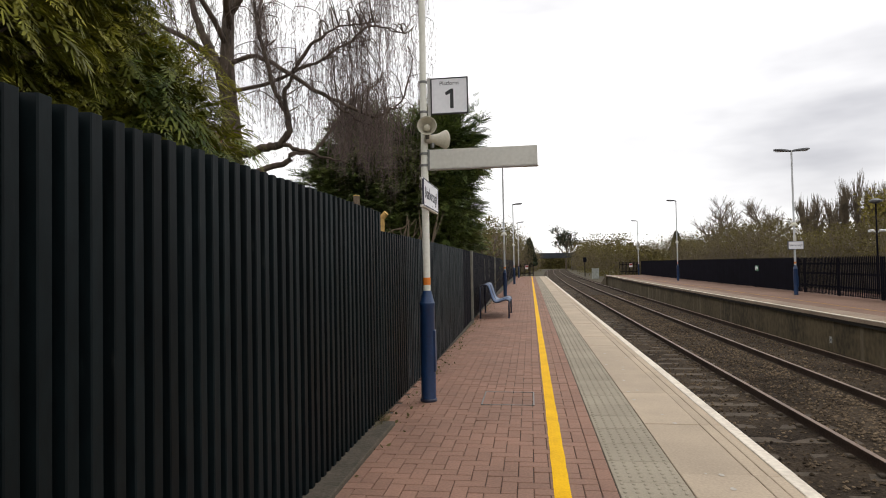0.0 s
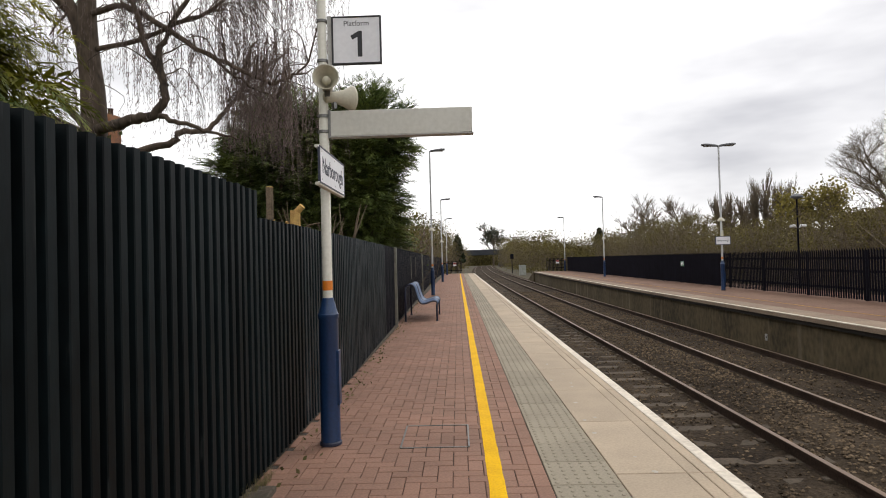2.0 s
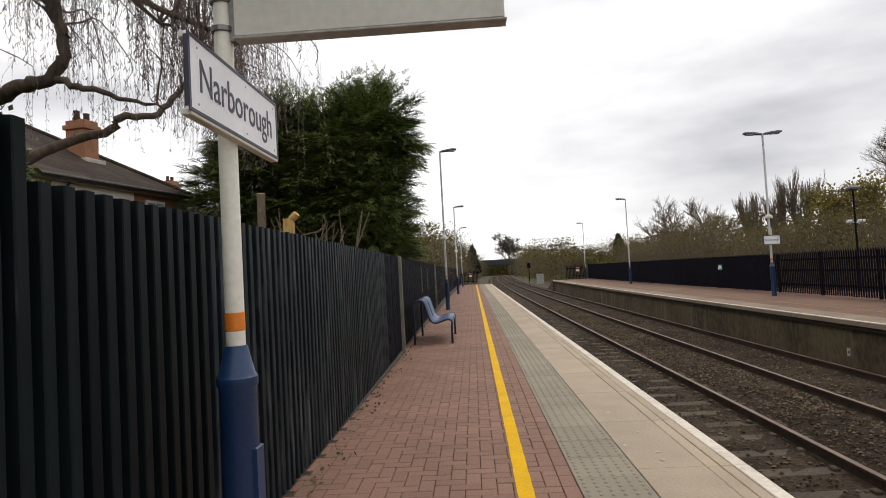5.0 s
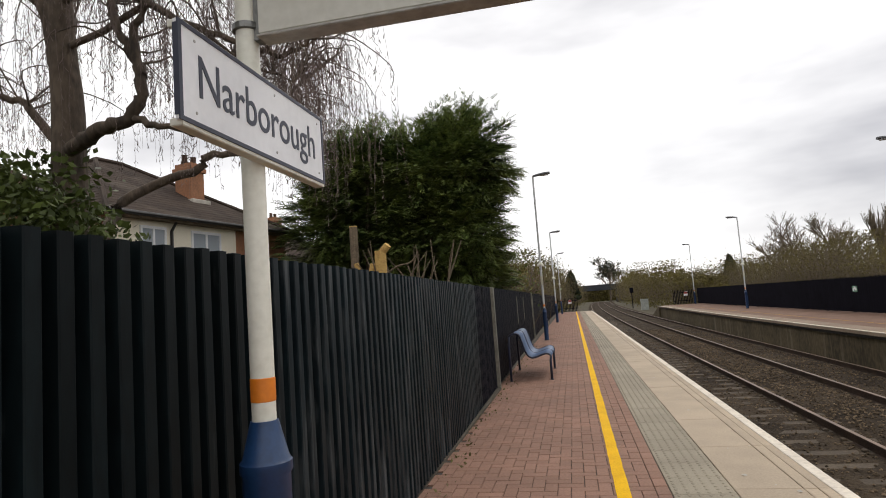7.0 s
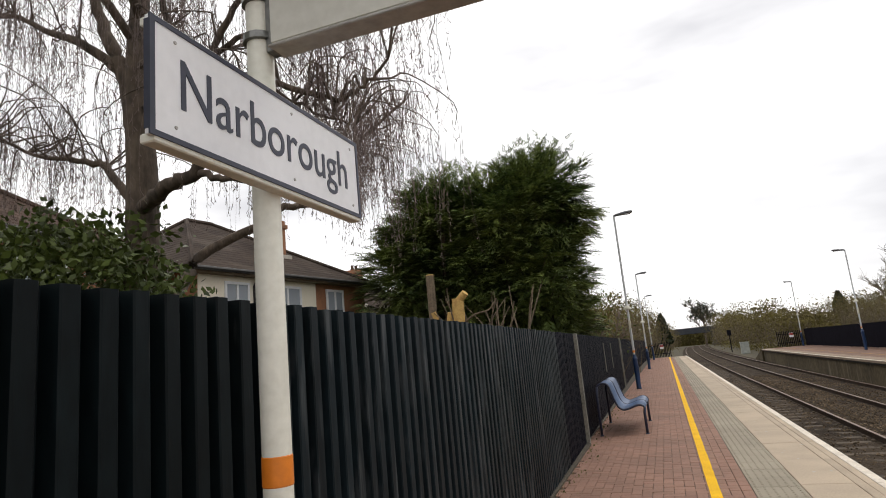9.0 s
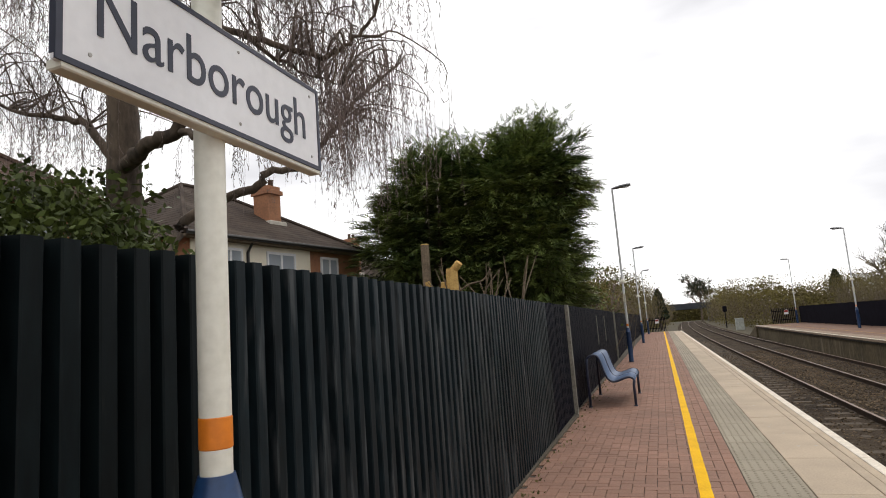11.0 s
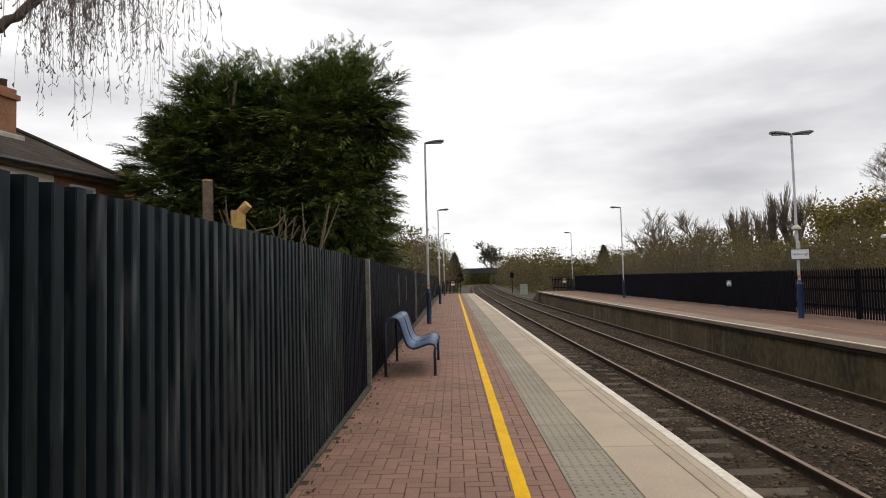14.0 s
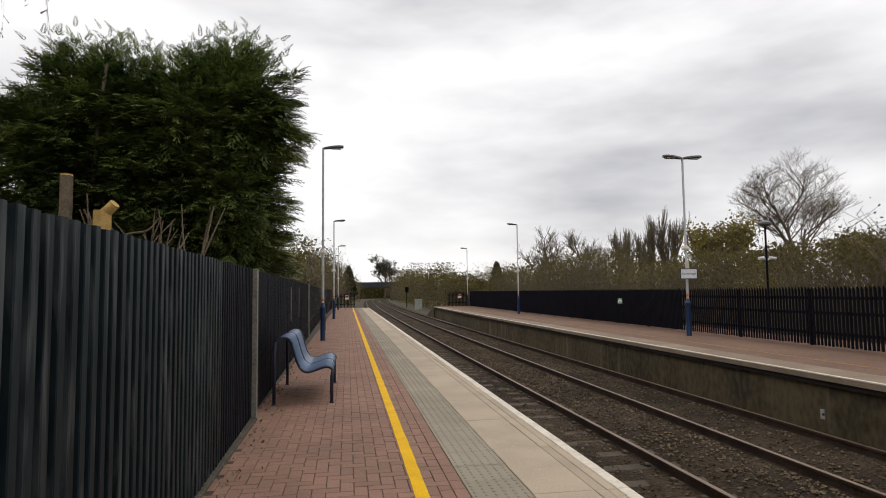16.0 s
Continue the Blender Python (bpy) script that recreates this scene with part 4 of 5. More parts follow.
def conifer(name, label, lobes, count, size, material, seed, trunks, droop=0.3, tilt=0.15, crest=0, pairs=6, width=0.36, fat=0.5, tier=0.0):
    """An evergreen of leaning lobes: trunks, and sprays in tiers that stand out from the lobes' shells."""
    rng = random.Random(seed)
    tree = thing(name, label, "tree")
    wood, green = Geo(), Geo()
    for (x, y, top, r) in trunks:
        pts = arc((x, y, GROUND_Z), (0, 0, 1), top - GROUND_Z, 0, 7, rng, 0.05)
        wood.tube(pts, taper(r, 0.03, 8), 8)
    total = sum(l[3] * l[4] for l in lobes)
    for (cx, cy, cz, rx, rz, ry) in lobes:
        boughs = int(count * rx * rz / total / 24)
        for i in range(boughs):
            u, a = rng.uniform(-0.95, 1), rng.uniform(0, 2 * math.pi)
            s = math.sqrt(1 - u * u)
            o = Vector((s * math.cos(a), s * math.sin(a), u))
            depth = rng.uniform(0.72, 1.0)
            c = Vector((cx + rx * o.x * depth, cy + ry * o.y * depth, cz + rz * o.z * depth))
            if c.z < 0.6:
                continue
            if tier:
                shift = 0.5 * math.sin(1.7 * c.x + cx) + 0.3 * math.sin(2.3 * c.y + cz)
                c.z = (round(c.z / tier + shift) - shift) * tier + rng.gauss(0, 0.05)
                c += Vector((o.x, o.y, 0)) * rng.uniform(-0.1, 0.22)
            out = Vector((o.x, o.y, 0.15 + 0.5 * max(0, o.z))).normalized()
            across = out.cross(Vector((0, 0, 1))).normalized()
            wood.tube([(cx * 0.5 + c.x * 0.5, cy * 0.5 + c.y * 0.5, c.z - 0.3), tuple(c)], [0.022, 0.008], 3, False)
            span = rng.uniform(0.35, 0.75) * (size / 0.6) ** 0.5
            # a flat bough: sprays fan out and hang a little at the rim
            for _k in range(20):
                t = rng.uniform(-1, 1)
                p = c + across * t * span + out * rng.uniform(-0.45, 0.30) * (1 - 0.5 * abs(t)) + Vector((0, 0, rng.uniform(-0.06, 0.06) - 0.14 * t * t))
                d = out + across * t * 0.9 + Vector((rng.uniform(-0.2, 0.2), rng.uniform(-0.2, 0.2), tilt + rng.uniform(-0.15, 0.25)))
                frond(green, p, d, size * rng.uniform(0.55, 1.1), rng, droop, pairs, width, None, fat)
            for _k in range(9):
                p = Vector((cx, cy, cz)).lerp(c, rng.uniform(0.45, 0.78)) + Vector((rng.uniform(-0.4, 0.4), rng.uniform(-0.4, 0.4), rng.uniform(-0.3, 0.3)))
                frond(green, p, o + Vector((0, 0, rng.uniform(-0.3, 0.5))), size * 1.25, rng, droop, 4, 0.4, None, 0.5)
    for (cx, cy, cz, rx, rz, ry) in lobes:
        for _ in range(crest):
            a, q = rng.uniform(0, 6.3), rng.random() ** 0.5
            x, y = cx + rx * 0.85 * q * math.cos(a), cy + ry * 0.85 * q * math.sin(a)
            z = cz + rz * math.sqrt(max(0.0, 1 - 0.72 * q * q)) * 0.90
            lean = Vector((rng.uniform(-0.2, 0.5), rng.uniform(-0.3, 0.3), 1.0))
            for _k in range(6):
                pts = arc((x + rng.uniform(-0.1, 0.1), y + rng.uniform(-0.1, 0.1), z), lean, rng.uniform(0.35, 0.95), -0.5, 3, rng, 0.2)
                for b in pts[1:]:
                    frond(green, b, lean + Vector((rng.uniform(-0.9, 0.9), rng.uniform(-0.9, 0.9), -0.2)), max(0.2, size * 0.5), rng, 0.2, 4)
    part("trunk", wood, BARK, tree)
    part("foliage", green, material, tree)
    return tree


birch()
conifer("conifer_tree", "large dark green conifer with layered boughs behind the fence",
        [(-3.15, 23.2, 5.5, 1.45, 1.75, 1.7), (-3.5, 23.2, 3.4, 1.5, 2.1, 1.8), (-4.3, 23.3, 5.35, 1.6, 1.6, 1.9), (-6.3, 23.4, 5.3, 1.75, 1.85, 1.9), (-7.2, 23.3, 3.9, 1.95, 2.0, 1.8), (-5.2, 23.5, 3.8, 2.3, 2.4, 1.9), (-5.0, 23.8, 2.3, 3.0, 1.8, 1.4)],
        34000, 0.36, CONIFER, 41, [(-3.6, 23.3, 7.0, 0.2), (-6.33, 22.55, 6.6, 0.12), (-5.2, 23.6, 6.5, 0.2)], crest=34, droop=0.45, pairs=5, width=0.36, fat=0.60, tier=0.55)
conifer("cypress_tree", "yellow-green cypress with hanging sprays over the fence",
        [(-4.9, 4.9, 4.3, 1.75, 2.5, 1.5), (-5.1, 4.6, 6.4, 1.5, 2.2, 1.4), (-4.4, 3.7, 3.6, 1.5, 1.8, 1.4), (-4.2, 5.4, 2.9, 1.3, 1.1, 0.9), (-3.85, 5.7, 2.5, 1.0, 0.9, 0.8)],
        24000, 0.25, CONIFER_OLD, 43, [(-4.95, 4.8, 7.0, 0.2)], droop=1.0, tilt=-0.1, pairs=7, width=0.34, fat=0.40)


def leaf_clump(g, p, size, rng):
    a, b = Vector((rng.uniform(-1, 1), rng.uniform(-1, 1), rng.uniform(-1, 1))).normalized(), Vector((rng.uniform(-1, 1), rng.uniform(-1, 1), rng.uniform(-1, 1)))
    c = a.cross(b)
    if c.length < 0.05:
        return
    c.normalize()
    p = Vector(p)
    g.add([tuple(p - a * size), tuple(p + c * size * 0.6), tuple(p + a * size), tuple(p - c * size * 0.6 + Vector((0, 0, -0.2 * size)))], [(0, 1, 2, 3)])


def ivy_bush():
    rng = random.Random(51)
    bush = thing("ivy_bush", "ivy-covered bush rising over the fence top", "bush")
    stems, green = Geo(), Geo()
    for _ in range(60):
        p = (-5.4 + rng.uniform(-0.9, 0.9), 9.2 + rng.uniform(-0.9, 0.9), GROUND_Z)
        stems.tube(arc(p, (rng.uniform(-0.2, 0.2), rng.uniform(-0.2, 0.2), 1), rng.uniform(2.4, 3.7), 0, 5, rng), taper(0.02, 0.005, 6), 4, False)
    for _ in range(30000):
        u, a = rng.uniform(-1, 1), rng.uniform(0, 6.3)
        s = math.sqrt(1 - u * u) * rng.uniform(0.75, 1.05) * (1 + 0.15 * math.sin(4 * a))
        leaf_clump(green, (-5.75 + 1.85 * s * math.cos(a), 9.1 + 1.4 * s * math.sin(a), 1.5 + (1.48 + 0.22 * math.sin(2.3 * a) + 0.10 * math.sin(5 * a + 1)) * u * rng.uniform(0.75, 1.05)), rng.uniform(0.025, 0.055), rng)
    for _ in range(500):
        leaf_clump(green, (-4.93 + rng.gauss(0, 0.2), 9.72 + rng.gauss(0, 0.2), rng.uniform(1.5, 3.2)), rng.uniform(0.03, 0.06), rng)
    part("stems", stems, BARK, bush)
    part("leaves", green, IVY, bush)


ivy_bush()


def bare_tree(name, label, x, y, height, spread, seed, twig=TWIG_FAR, trunk_r=0.22, upright=0.5, depth=5, kids=(4, 6), category="tree", group="", leafy=None, leaf_n=0, leaf_size=0.12, stretch=1.45, low=0.35, ratio=(0.48, 0.72), thin=0.56, dome=None):
    """A leafless deciduous tree: forking limbs down to fine twigs."""
    rng = random.Random(seed)
    tree = thing(name, label, category, group)
    wood, fine, tips = Geo(), Geo(), []

    def grow(p, d, length, r, level):
        sides = 6 if level <= 1 else 3
        steps = 4 if level < 3 else 3
        if dome and level:
            c, rx, rz = dome
            far = p + Vector(d).normalized() * length - Vector(c)
            over = math.sqrt((far.x ** 2 + far.y ** 2) / rx ** 2 + far.z ** 2 / rz ** 2)
            length *= 1.0 if over < 1 else max(0.3, 1.9 - over)
        pts = arc(p, d, length, upright * (0.6 if level else 0.0), steps, rng, 0.18 if level else 0.04)
        (wood if level < 3 else fine).tube(pts, taper(r, r * 0.55, len(pts)), sides, False)
        if level >= depth - 1:
            tips.append(pts[-1])
            return
        for i in range(rng.randint(*kids)):
            t = rng.uniform(0.35 if level else low, 1.0)
            k = min(int(t * steps), steps - 1)
            s = pts[k].lerp(pts[k + 1], t * steps - k)
            a = rng.uniform(0, 6.3)
            dd = (pts[k + 1] - pts[k]).normalized() + Vector((math.cos(a), math.sin(a), rng.uniform(-0.1, 0.4))) * spread
            grow(s, dd, length * rng.uniform(*ratio), r * thin, level + 1)

    grow((x, y, GROUND_Z), (0, 0, 1), height * 0.42 * stretch, trunk_r, 0)
    part("trunk", wood, BARK, tree)
    part("crown", fine, twig, tree)
    if leafy is not None:
        g = Geo()
        for _ in range(leaf_n):
            p = rng.choice(tips) + Vector((rng.gauss(0, 0.3), rng.gauss(0, 0.3), rng.gauss(0, 0.3)))
            leaf_clump(g, p, leaf_size * rng.uniform(0.5, 1.3), rng)
        part("leaves", g, leafy, tree)
    return tree


bare_tree("broad_tree", "large bare broad-crowned tree beyond the fence", 36.5, 53, 13.6, 1.0, 61, trunk_r=0.30, upright=0.18, depth=7, kids=(4, 5), stretch=1.05, low=0.50, ratio=(0.58, 0.76), thin=0.50, dome=((36.5, 53, 7.6), 5.0, 4.9))
bare_tree("bare_tree", "slender bare tree with pale twigs", 21.8, 73, 8.6, 0.8, 62, trunk_r=0.2, upright=0.5, depth=5, kids=(5, 6))
bare_tree("bare_tree", "slender bare tree with pale twigs", 27.0, 76, 8.4, 0.8, 63, trunk_r=0.2, upright=0.5, depth=5, kids=(5, 6))
for i in range(8):
    bare_tree("poplar_tree", "narrow upright bare poplar in a row", 31.5 + 1.05 * i, 76 + (i % 3), 7.4 + 0.30 * i, 0.15, 70 + i, trunk_r=0.12, upright=1.3, depth=4, kids=(7, 9), group="row of poplars")
bare_tree("willow_tree", "yellow-green willow coming into leaf", 28.5, 50, 6.4, 0.8, 81, trunk_r=0.22, upright=0.3, depth=5, kids=(4, 6), leafy=WILLOW, leaf_n=5200, leaf_size=0.13)
bare_tree("willow_tree", "yellow-green willow coming into leaf", 32.5, 51, 5.8, 0.8, 83, trunk_r=0.2, upright=0.3, depth=5, kids=(4, 6), leafy=SCRUB, leaf_n=4200, leaf_size=0.13)
bare_tree("bare_tree", "dark bare tree beside the willow", 30.0, 38, 5.6, 0.8, 84, trunk_r=0.25, upright=0.3, depth=5, kids=(5, 6), leafy=SCRUB, leaf_n=2500, leaf_size=0.12)
bare_tree("budding_shrub", "twiggy budding shrub beside the conifer", -3.0, 29.5, 4.9, 0.8, 85, twig=TWIG, trunk_r=0.08, upright=0.4, depth=5, kids=(5, 6), category="shrub", leafy=IVY, leaf_n=1600, leaf_size=0.06)
bare_tree("bare_tree", "lone rounded tree beyond the bridge", 13.5, 236, 13.0, 0.9, 86, trunk_r=0.4, upright=0.3, depth=5, kids=(5, 6), leafy=EVERGREEN, leaf_n=2200, leaf_size=0.3)


def hedge(name, label, line, seed, material, twig_n, leaf_n, leaf_size, twig=TWIG_FAR):
    """Scrub along a line of (x, y, half width, top): arching twigs and small leaf clumps."""
    rng = random.Random(seed)
    stems, green = Geo(), Geo()

    def spot():
        k = rng.random() * (len(line) - 1)
        i = min(int(k), len(line) - 2)
        t = k - i
        a, b = line[i], line[i + 1]
        x, y, w, top = (a[j] + (b[j] - a[j]) * t for j in range(4))
        top *= 0.80 + 0.13 * math.sin(y * 0.9 + x) + 0.12 * math.sin(y * 0.37 + 2 * x) + 0.14 * math.sin(y * 0.16 + 0.35 * x)
        return x + rng.gauss(0, 0.5) * w, y + rng.uniform(-0.6, 0.6), w, top

    for _ in range(twig_n):
        x, y, w, top = spot()
        h = (top - GROUND_Z) * rng.uniform(0.65, 1.08)
        pts = arc((x, y, GROUND_Z + h * 0.25), (rng.uniform(-0.5, 0.5), rng.uniform(-0.5, 0.5), 1), h * 0.75, 0.2, 4, rng, 0.2)
        stems.tube(pts, taper(0.018, 0.005, 5), 3, False)
        for q in pts[1:]:
            e = q + Vector((rng.uniform(-0.5, 0.5), rng.uniform(-0.5, 0.5), rng.uniform(0.0, 0.5)))
            stems.tube([q, e], [0.008, 0.004], 3, False)
    for _ in range(leaf_n):
        x, y, w, top = spot()
        z = GROUND_Z + (top - GROUND_Z) * (1 - rng.random() ** 1.6) * 0.97
        leaf_clump(green, (x, y, z), leaf_size * rng.uniform(0.5, 1.3), rng)
    hd = thing(name, label, "hedge", kind="stuff")
    part("stems", stems, twig, hd)
    part("leaves", green, material, hd)


hedge("scrub_hedge", "olive-brown scrub behind the opposite fence", [(15.0, 10, 2.4, 3.4), (15.5, 18, 2.4, 3.6), (16, 26, 2.4, 3.7), (16.5, 36, 2.4, 3.7), (17, 50, 2.6, 4.2), (18, 66, 2.8, 4.4), (19, 85, 3, 5.2)], 91, SCRUB, 5200, 130000, 0.05)
hedge("scrub_hedge", "tangled brown scrub beside the far line", [(15, 72, 1.5, 2.6), (13.8, 90, 2.2, 4.8), (13.4, 120, 2.6, 6.4), (14.4, 160, 3, 7.4), (16.4, 205, 4, 7.8), (26, 250, 8, 9)], 92, SCRUB, 2600, 30000, 0.15)
hedge("scrub_hedge", "scrub and young trees along the near side of the line", [(-4.2, 34, 1.4, 3.3), (-4.6, 44, 1.6, 4.0), (-4.8, 58, 1.8, 5.2), (-4.4, 76, 2.0, 6.8), (-3.4, 100, 2.2, 7.6), (-2.1, 130, 2.4, 7.2), (-0.6, 170, 3, 6.0), (0.4, 212, 3.5, 5.6)], 93, SCRUB, 3200, 42000, 0.12)
hedge("scrub_hedge", "low brown undergrowth behind the boundary fence", [(-3.4, 25, 1.0, 2.2), (-3.4, 34, 1.0, 2.6), (-3.5, 48, 1.0, 3.0)], 94, SCRUB, 900, 9000, 0.06)
hedge("tree_belt", "brown trees closing the view beyond the bridge", [(-16, 262, 6, 6), (4, 268, 6, 4.0), (14, 268, 6, 4.0), (34, 262, 6, 8)], 96, SCRUB, 600, 12000, 0.5)
hedge("tree_belt", "distant belt of trees on the skyline", [(45, 60, 6, 5.5), (48, 110, 8, 7.5), (45, 170, 8, 9), (42, 260, 8, 8), (-30, 330, 10, 4.2), (-60, 200, 10, 9), (-45, 100, 8, 7)], 95, SCRUB, 2200, 26000, 0.32)
for x, y, top in ((-0.2, 128, 6.6), (24.5, 108, 6.2)):
    rng = random.Random(int(y))
    ev = thing("evergreen_tree", "dark evergreen tree in the distant scrub", "tree", "distant evergreens")
    g = Geo()
    for _ in range(700):
        t = rng.random()
        a, r = rng.uniform(0, 6.3), 1.7 * (1 - t) ** 0.7 * rng.uniform(0.6, 1.05)
        leaf_clump(g, (x + r * math.cos(a), y + r * math.sin(a), 1.0 + (top - 1.0) * t), 0.40, rng)
    part("foliage", g, EVERGREEN, ev)
    g = Geo()
    g.tube([(x, y, GROUND_Z), (x, y, top - 1)], [0.2, 0.05], 6)
    part("trunk", g, BARK, ev)


# cut stems behind the fence
def cut_stump(label, stem, cuts):
    st = thing("tree_stump", label, "stump", "cut stumps")
    g = Geo()
    for pts, r in stem:
        pts = spline(pts, 3)
        g.tube(pts, taper(r * 1.1, r, len(pts)), 10)
    part("stem", g, OLD_WOOD, st)
    for (p, q, r) in cuts:
        g = Geo()
        g.tube([p, q], [r, r * 0.96], 12)
        part("cut_face", g, CUT_WOOD, st, "fresh yellow cut wood")


cut_stump("tall sawn-off tree stem behind the fence", [([(-6.02, 20.95, GROUND_Z), (-6.05, 20.95, 1.8), (-6.05, 20.95, 3.84)], 0.12)], [((-6.05, 20.95, 3.84), (-6.05, 20.95, 3.87), 0.118)])
cut_stump("freshly cut yellow tree stump behind the fence",
          [([(-5.0, 19.9, GROUND_Z), (-5.0, 19.9, 1.2), (-5.02, 19.9, 2.3)], 0.22)],
          [((-5.25, 19.9, 2.3), (-5.15, 19.85, 2.66), 0.10), ((-4.98, 19.9, 2.25), (-4.95, 19.85, 3.0), 0.16), ((-4.95, 19.85, 2.9), (-4.72, 19.8, 3.12), 0.10), ((-5.45, 19.9, 2.2), (-5.62, 19.8, 2.72), 0.07)])
shoots = thing("cut_shoots", "cluster of bare cut shoots behind the fence", "shrub")
rng = random.Random(99)
for i in range(28):
    g = Geo()
    p = (-4.6 + rng.uniform(-0.5, 1.3), 20.4 + rng.uniform(-0.4, 0.5), 0.9)
    g.tube(arc(p, (rng.uniform(-0.4, 0.4), rng.uniform(-0.2, 0.2), 1), rng.uniform(1.8, 2.5), 0, 5, rng, 0.15), taper(0.035, 0.010, 6), 6)
    part("shoot", g, OLD_WOOD, shoots)
g = Geo()
g.tube(spline([(-4.9, 19.9, 2.35), (-4.5, 19.8, 2.55), (-4.15, 19.8, 2.62), (-3.95, 19.8, 2.85)]), taper(0.03, 0.012, 13), 6)
part("shoot", g, OLD_WOOD, shoots)


# ---- houses ----
def house(at, label, length, deep, eave, ridge_z, ridge, windows, cream, roof_mat=ROOF, chimney=None, cream_mat=RENDER_W):
    """Local: u along the front, w (negative x) inwards. Hipped tile roof in courses, windows with frames, chimney."""
    h = thing("house", label, "house", "houses behind the fence", at=at)
    base = GROUND_Z
    g = Geo()
    g.box(-deep, 0, 0, length, base, eave)
    part("wall", g, HOUSE_BRICK, h)
    if cream:
        g = Geo()
        g.box(0.004, 0.03, cream[0], cream[1], base + 2.6, eave - 0.02)
        part("render_panel", g, cream_mat, h, "cream rendered upper wall")
    o, t = 0.32, 0.06
    corners = [(o, -o), (o, length + o), (-deep - o, length + o), (-deep - o, -o)]
    A, B = (-deep / 2, ridge[0]), (-deep / 2, ridge[1])
    slopes = [(corners[0], corners[1], B, A), (corners[1], corners[2], B, B), (corners[2], corners[3], A, B), (corners[3], corners[0], A, A)]
    for c0, c1, r1, r0 in slopes:
        g = Geo()
        n = 22
        for i in range(n):
            for k, lift in ((i / n, 0.007), ((i + 1) / n, 0.0)):
                for c, r in ((c0, r0), (c1, r1)):
                    g.v.append((c[0] + (r[0] - c[0]) * k, c[1] + (r[1] - c[1]) * k, eave - 0.05 + (ridge_z - eave + 0.05) * k + lift))
            a = len(g.v) - 4
            g.f.append((a, a + 1, a + 3, a + 2))
            if i:
                g.f.append((a - 2, a - 1, a + 1, a))
        part("roof_slope", g, roof_mat, h, "weathered brown tile courses")
    g = Geo()
    for c, r in ((corners[0], A), (corners[1], B), (corners[2], B), (corners[3], A)):
        g.tube([(c[0], c[1], eave - 0.02), (r[0], r[1], ridge_z + 0.03)], [0.07, 0.07], 6)
    g.tube([(A[0], A[1], ridge_z + 0.03), (B[0], B[1], ridge_z + 0.03)], [0.08, 0.08], 6)
    part("ridge_tiles", g, roof_mat, h)
    g = Geo()
    g.box(0.02, 0.30, -0.3, length + 0.3, eave - 0.13, eave - 0.06)
    part("soffit", g, UPVC if roof_mat is None else OLD_WOOD, h)
    g = Geo()
    g.tube([(o + 0.04, -o, eave - 0.04), (o + 0.04, length + o, eave - 0.04)], [0.055, 0.055], 8)
    gutter = part("gutter", g, PIPE, h)
    if cream:
        g = Geo()
        g.tube([(0.28, cream[0] + 1.75, eave - 0.08), (0.07, cream[0] + 1.75, eave - 0.35), (0.07, cream[0] + 1.75, base + 0.1)], [0.04] * 3, 8)
        part("downpipe", g, PIPE, gutter)
    for u0, u1, z0, z1 in windows:
        f = Geo()
        f.box(0.034, 0.048, u0 + 0.05, u1 - 0.05, z0 + 0.06, z1 - 0.06)
        win = part("window", f, GLASS, h, "white framed window")
        for a, b, c, d in ((u0, u1, z1 - 0.07, z1), (u0, u1, z0, z0 + 0.07), (u0, u0 + 0.06, z0 + 0.07, z1 - 0.07), (u1 - 0.06, u1, z0 + 0.07, z1 - 0.07), ((u0 + u1) / 2 - 0.03, (u0 + u1) / 2 + 0.03, z0 + 0.07, z1 - 0.07)):
            f = Geo()
            f.box(0.02, 0.075, a, b, c, d)
            part("frame_bar", f, UPVC, win)
        f = Geo()
        f.box(0.02, 0.14, u0 - 0.05, u1 + 0.05, z0 - 0.06, z0, 0.01)
        part("sill", f, UPVC, win)
    if chimney:
        x, y, z0, z1, s = chimney
        g = Geo()
        g.box(x - s, x + s, y - s * 0.8, y + s * 0.8, z0, z1, 0.01)
        g.box(x - s - 0.06, x + s + 0.06, y - s * 0.8 - 0.06, y + s * 0.8 + 0.06, z1 - 0.28, z1 - 0.14, 0.01)
        stack = part("chimney", g, HOUSE_BRICK, h, "orange brick chimney stack")
        for dy in (-0.18, 0.18):
            g = Geo()
            g.lathe(x, y + dy, [(0.11, z1), (0.12, z1 + 0.06), (0.09, z1 + 0.08), (0.085, z1 + 0.26), (0.10, z1 + 0.28)], 12)
            part("chimney_pot", g, ROOF_RED, stack)
        g = Geo()
        g.box(x - s - 0.03, x + s + 0.16, y - s * 0.8 - 0.10, y + s * 0.8 + 0.10, z0 + 0.1, z0 + 0.42, 0.02)
        part("flashing", g, LEAD, stack, "pale mortar at the chimney foot")
    return h


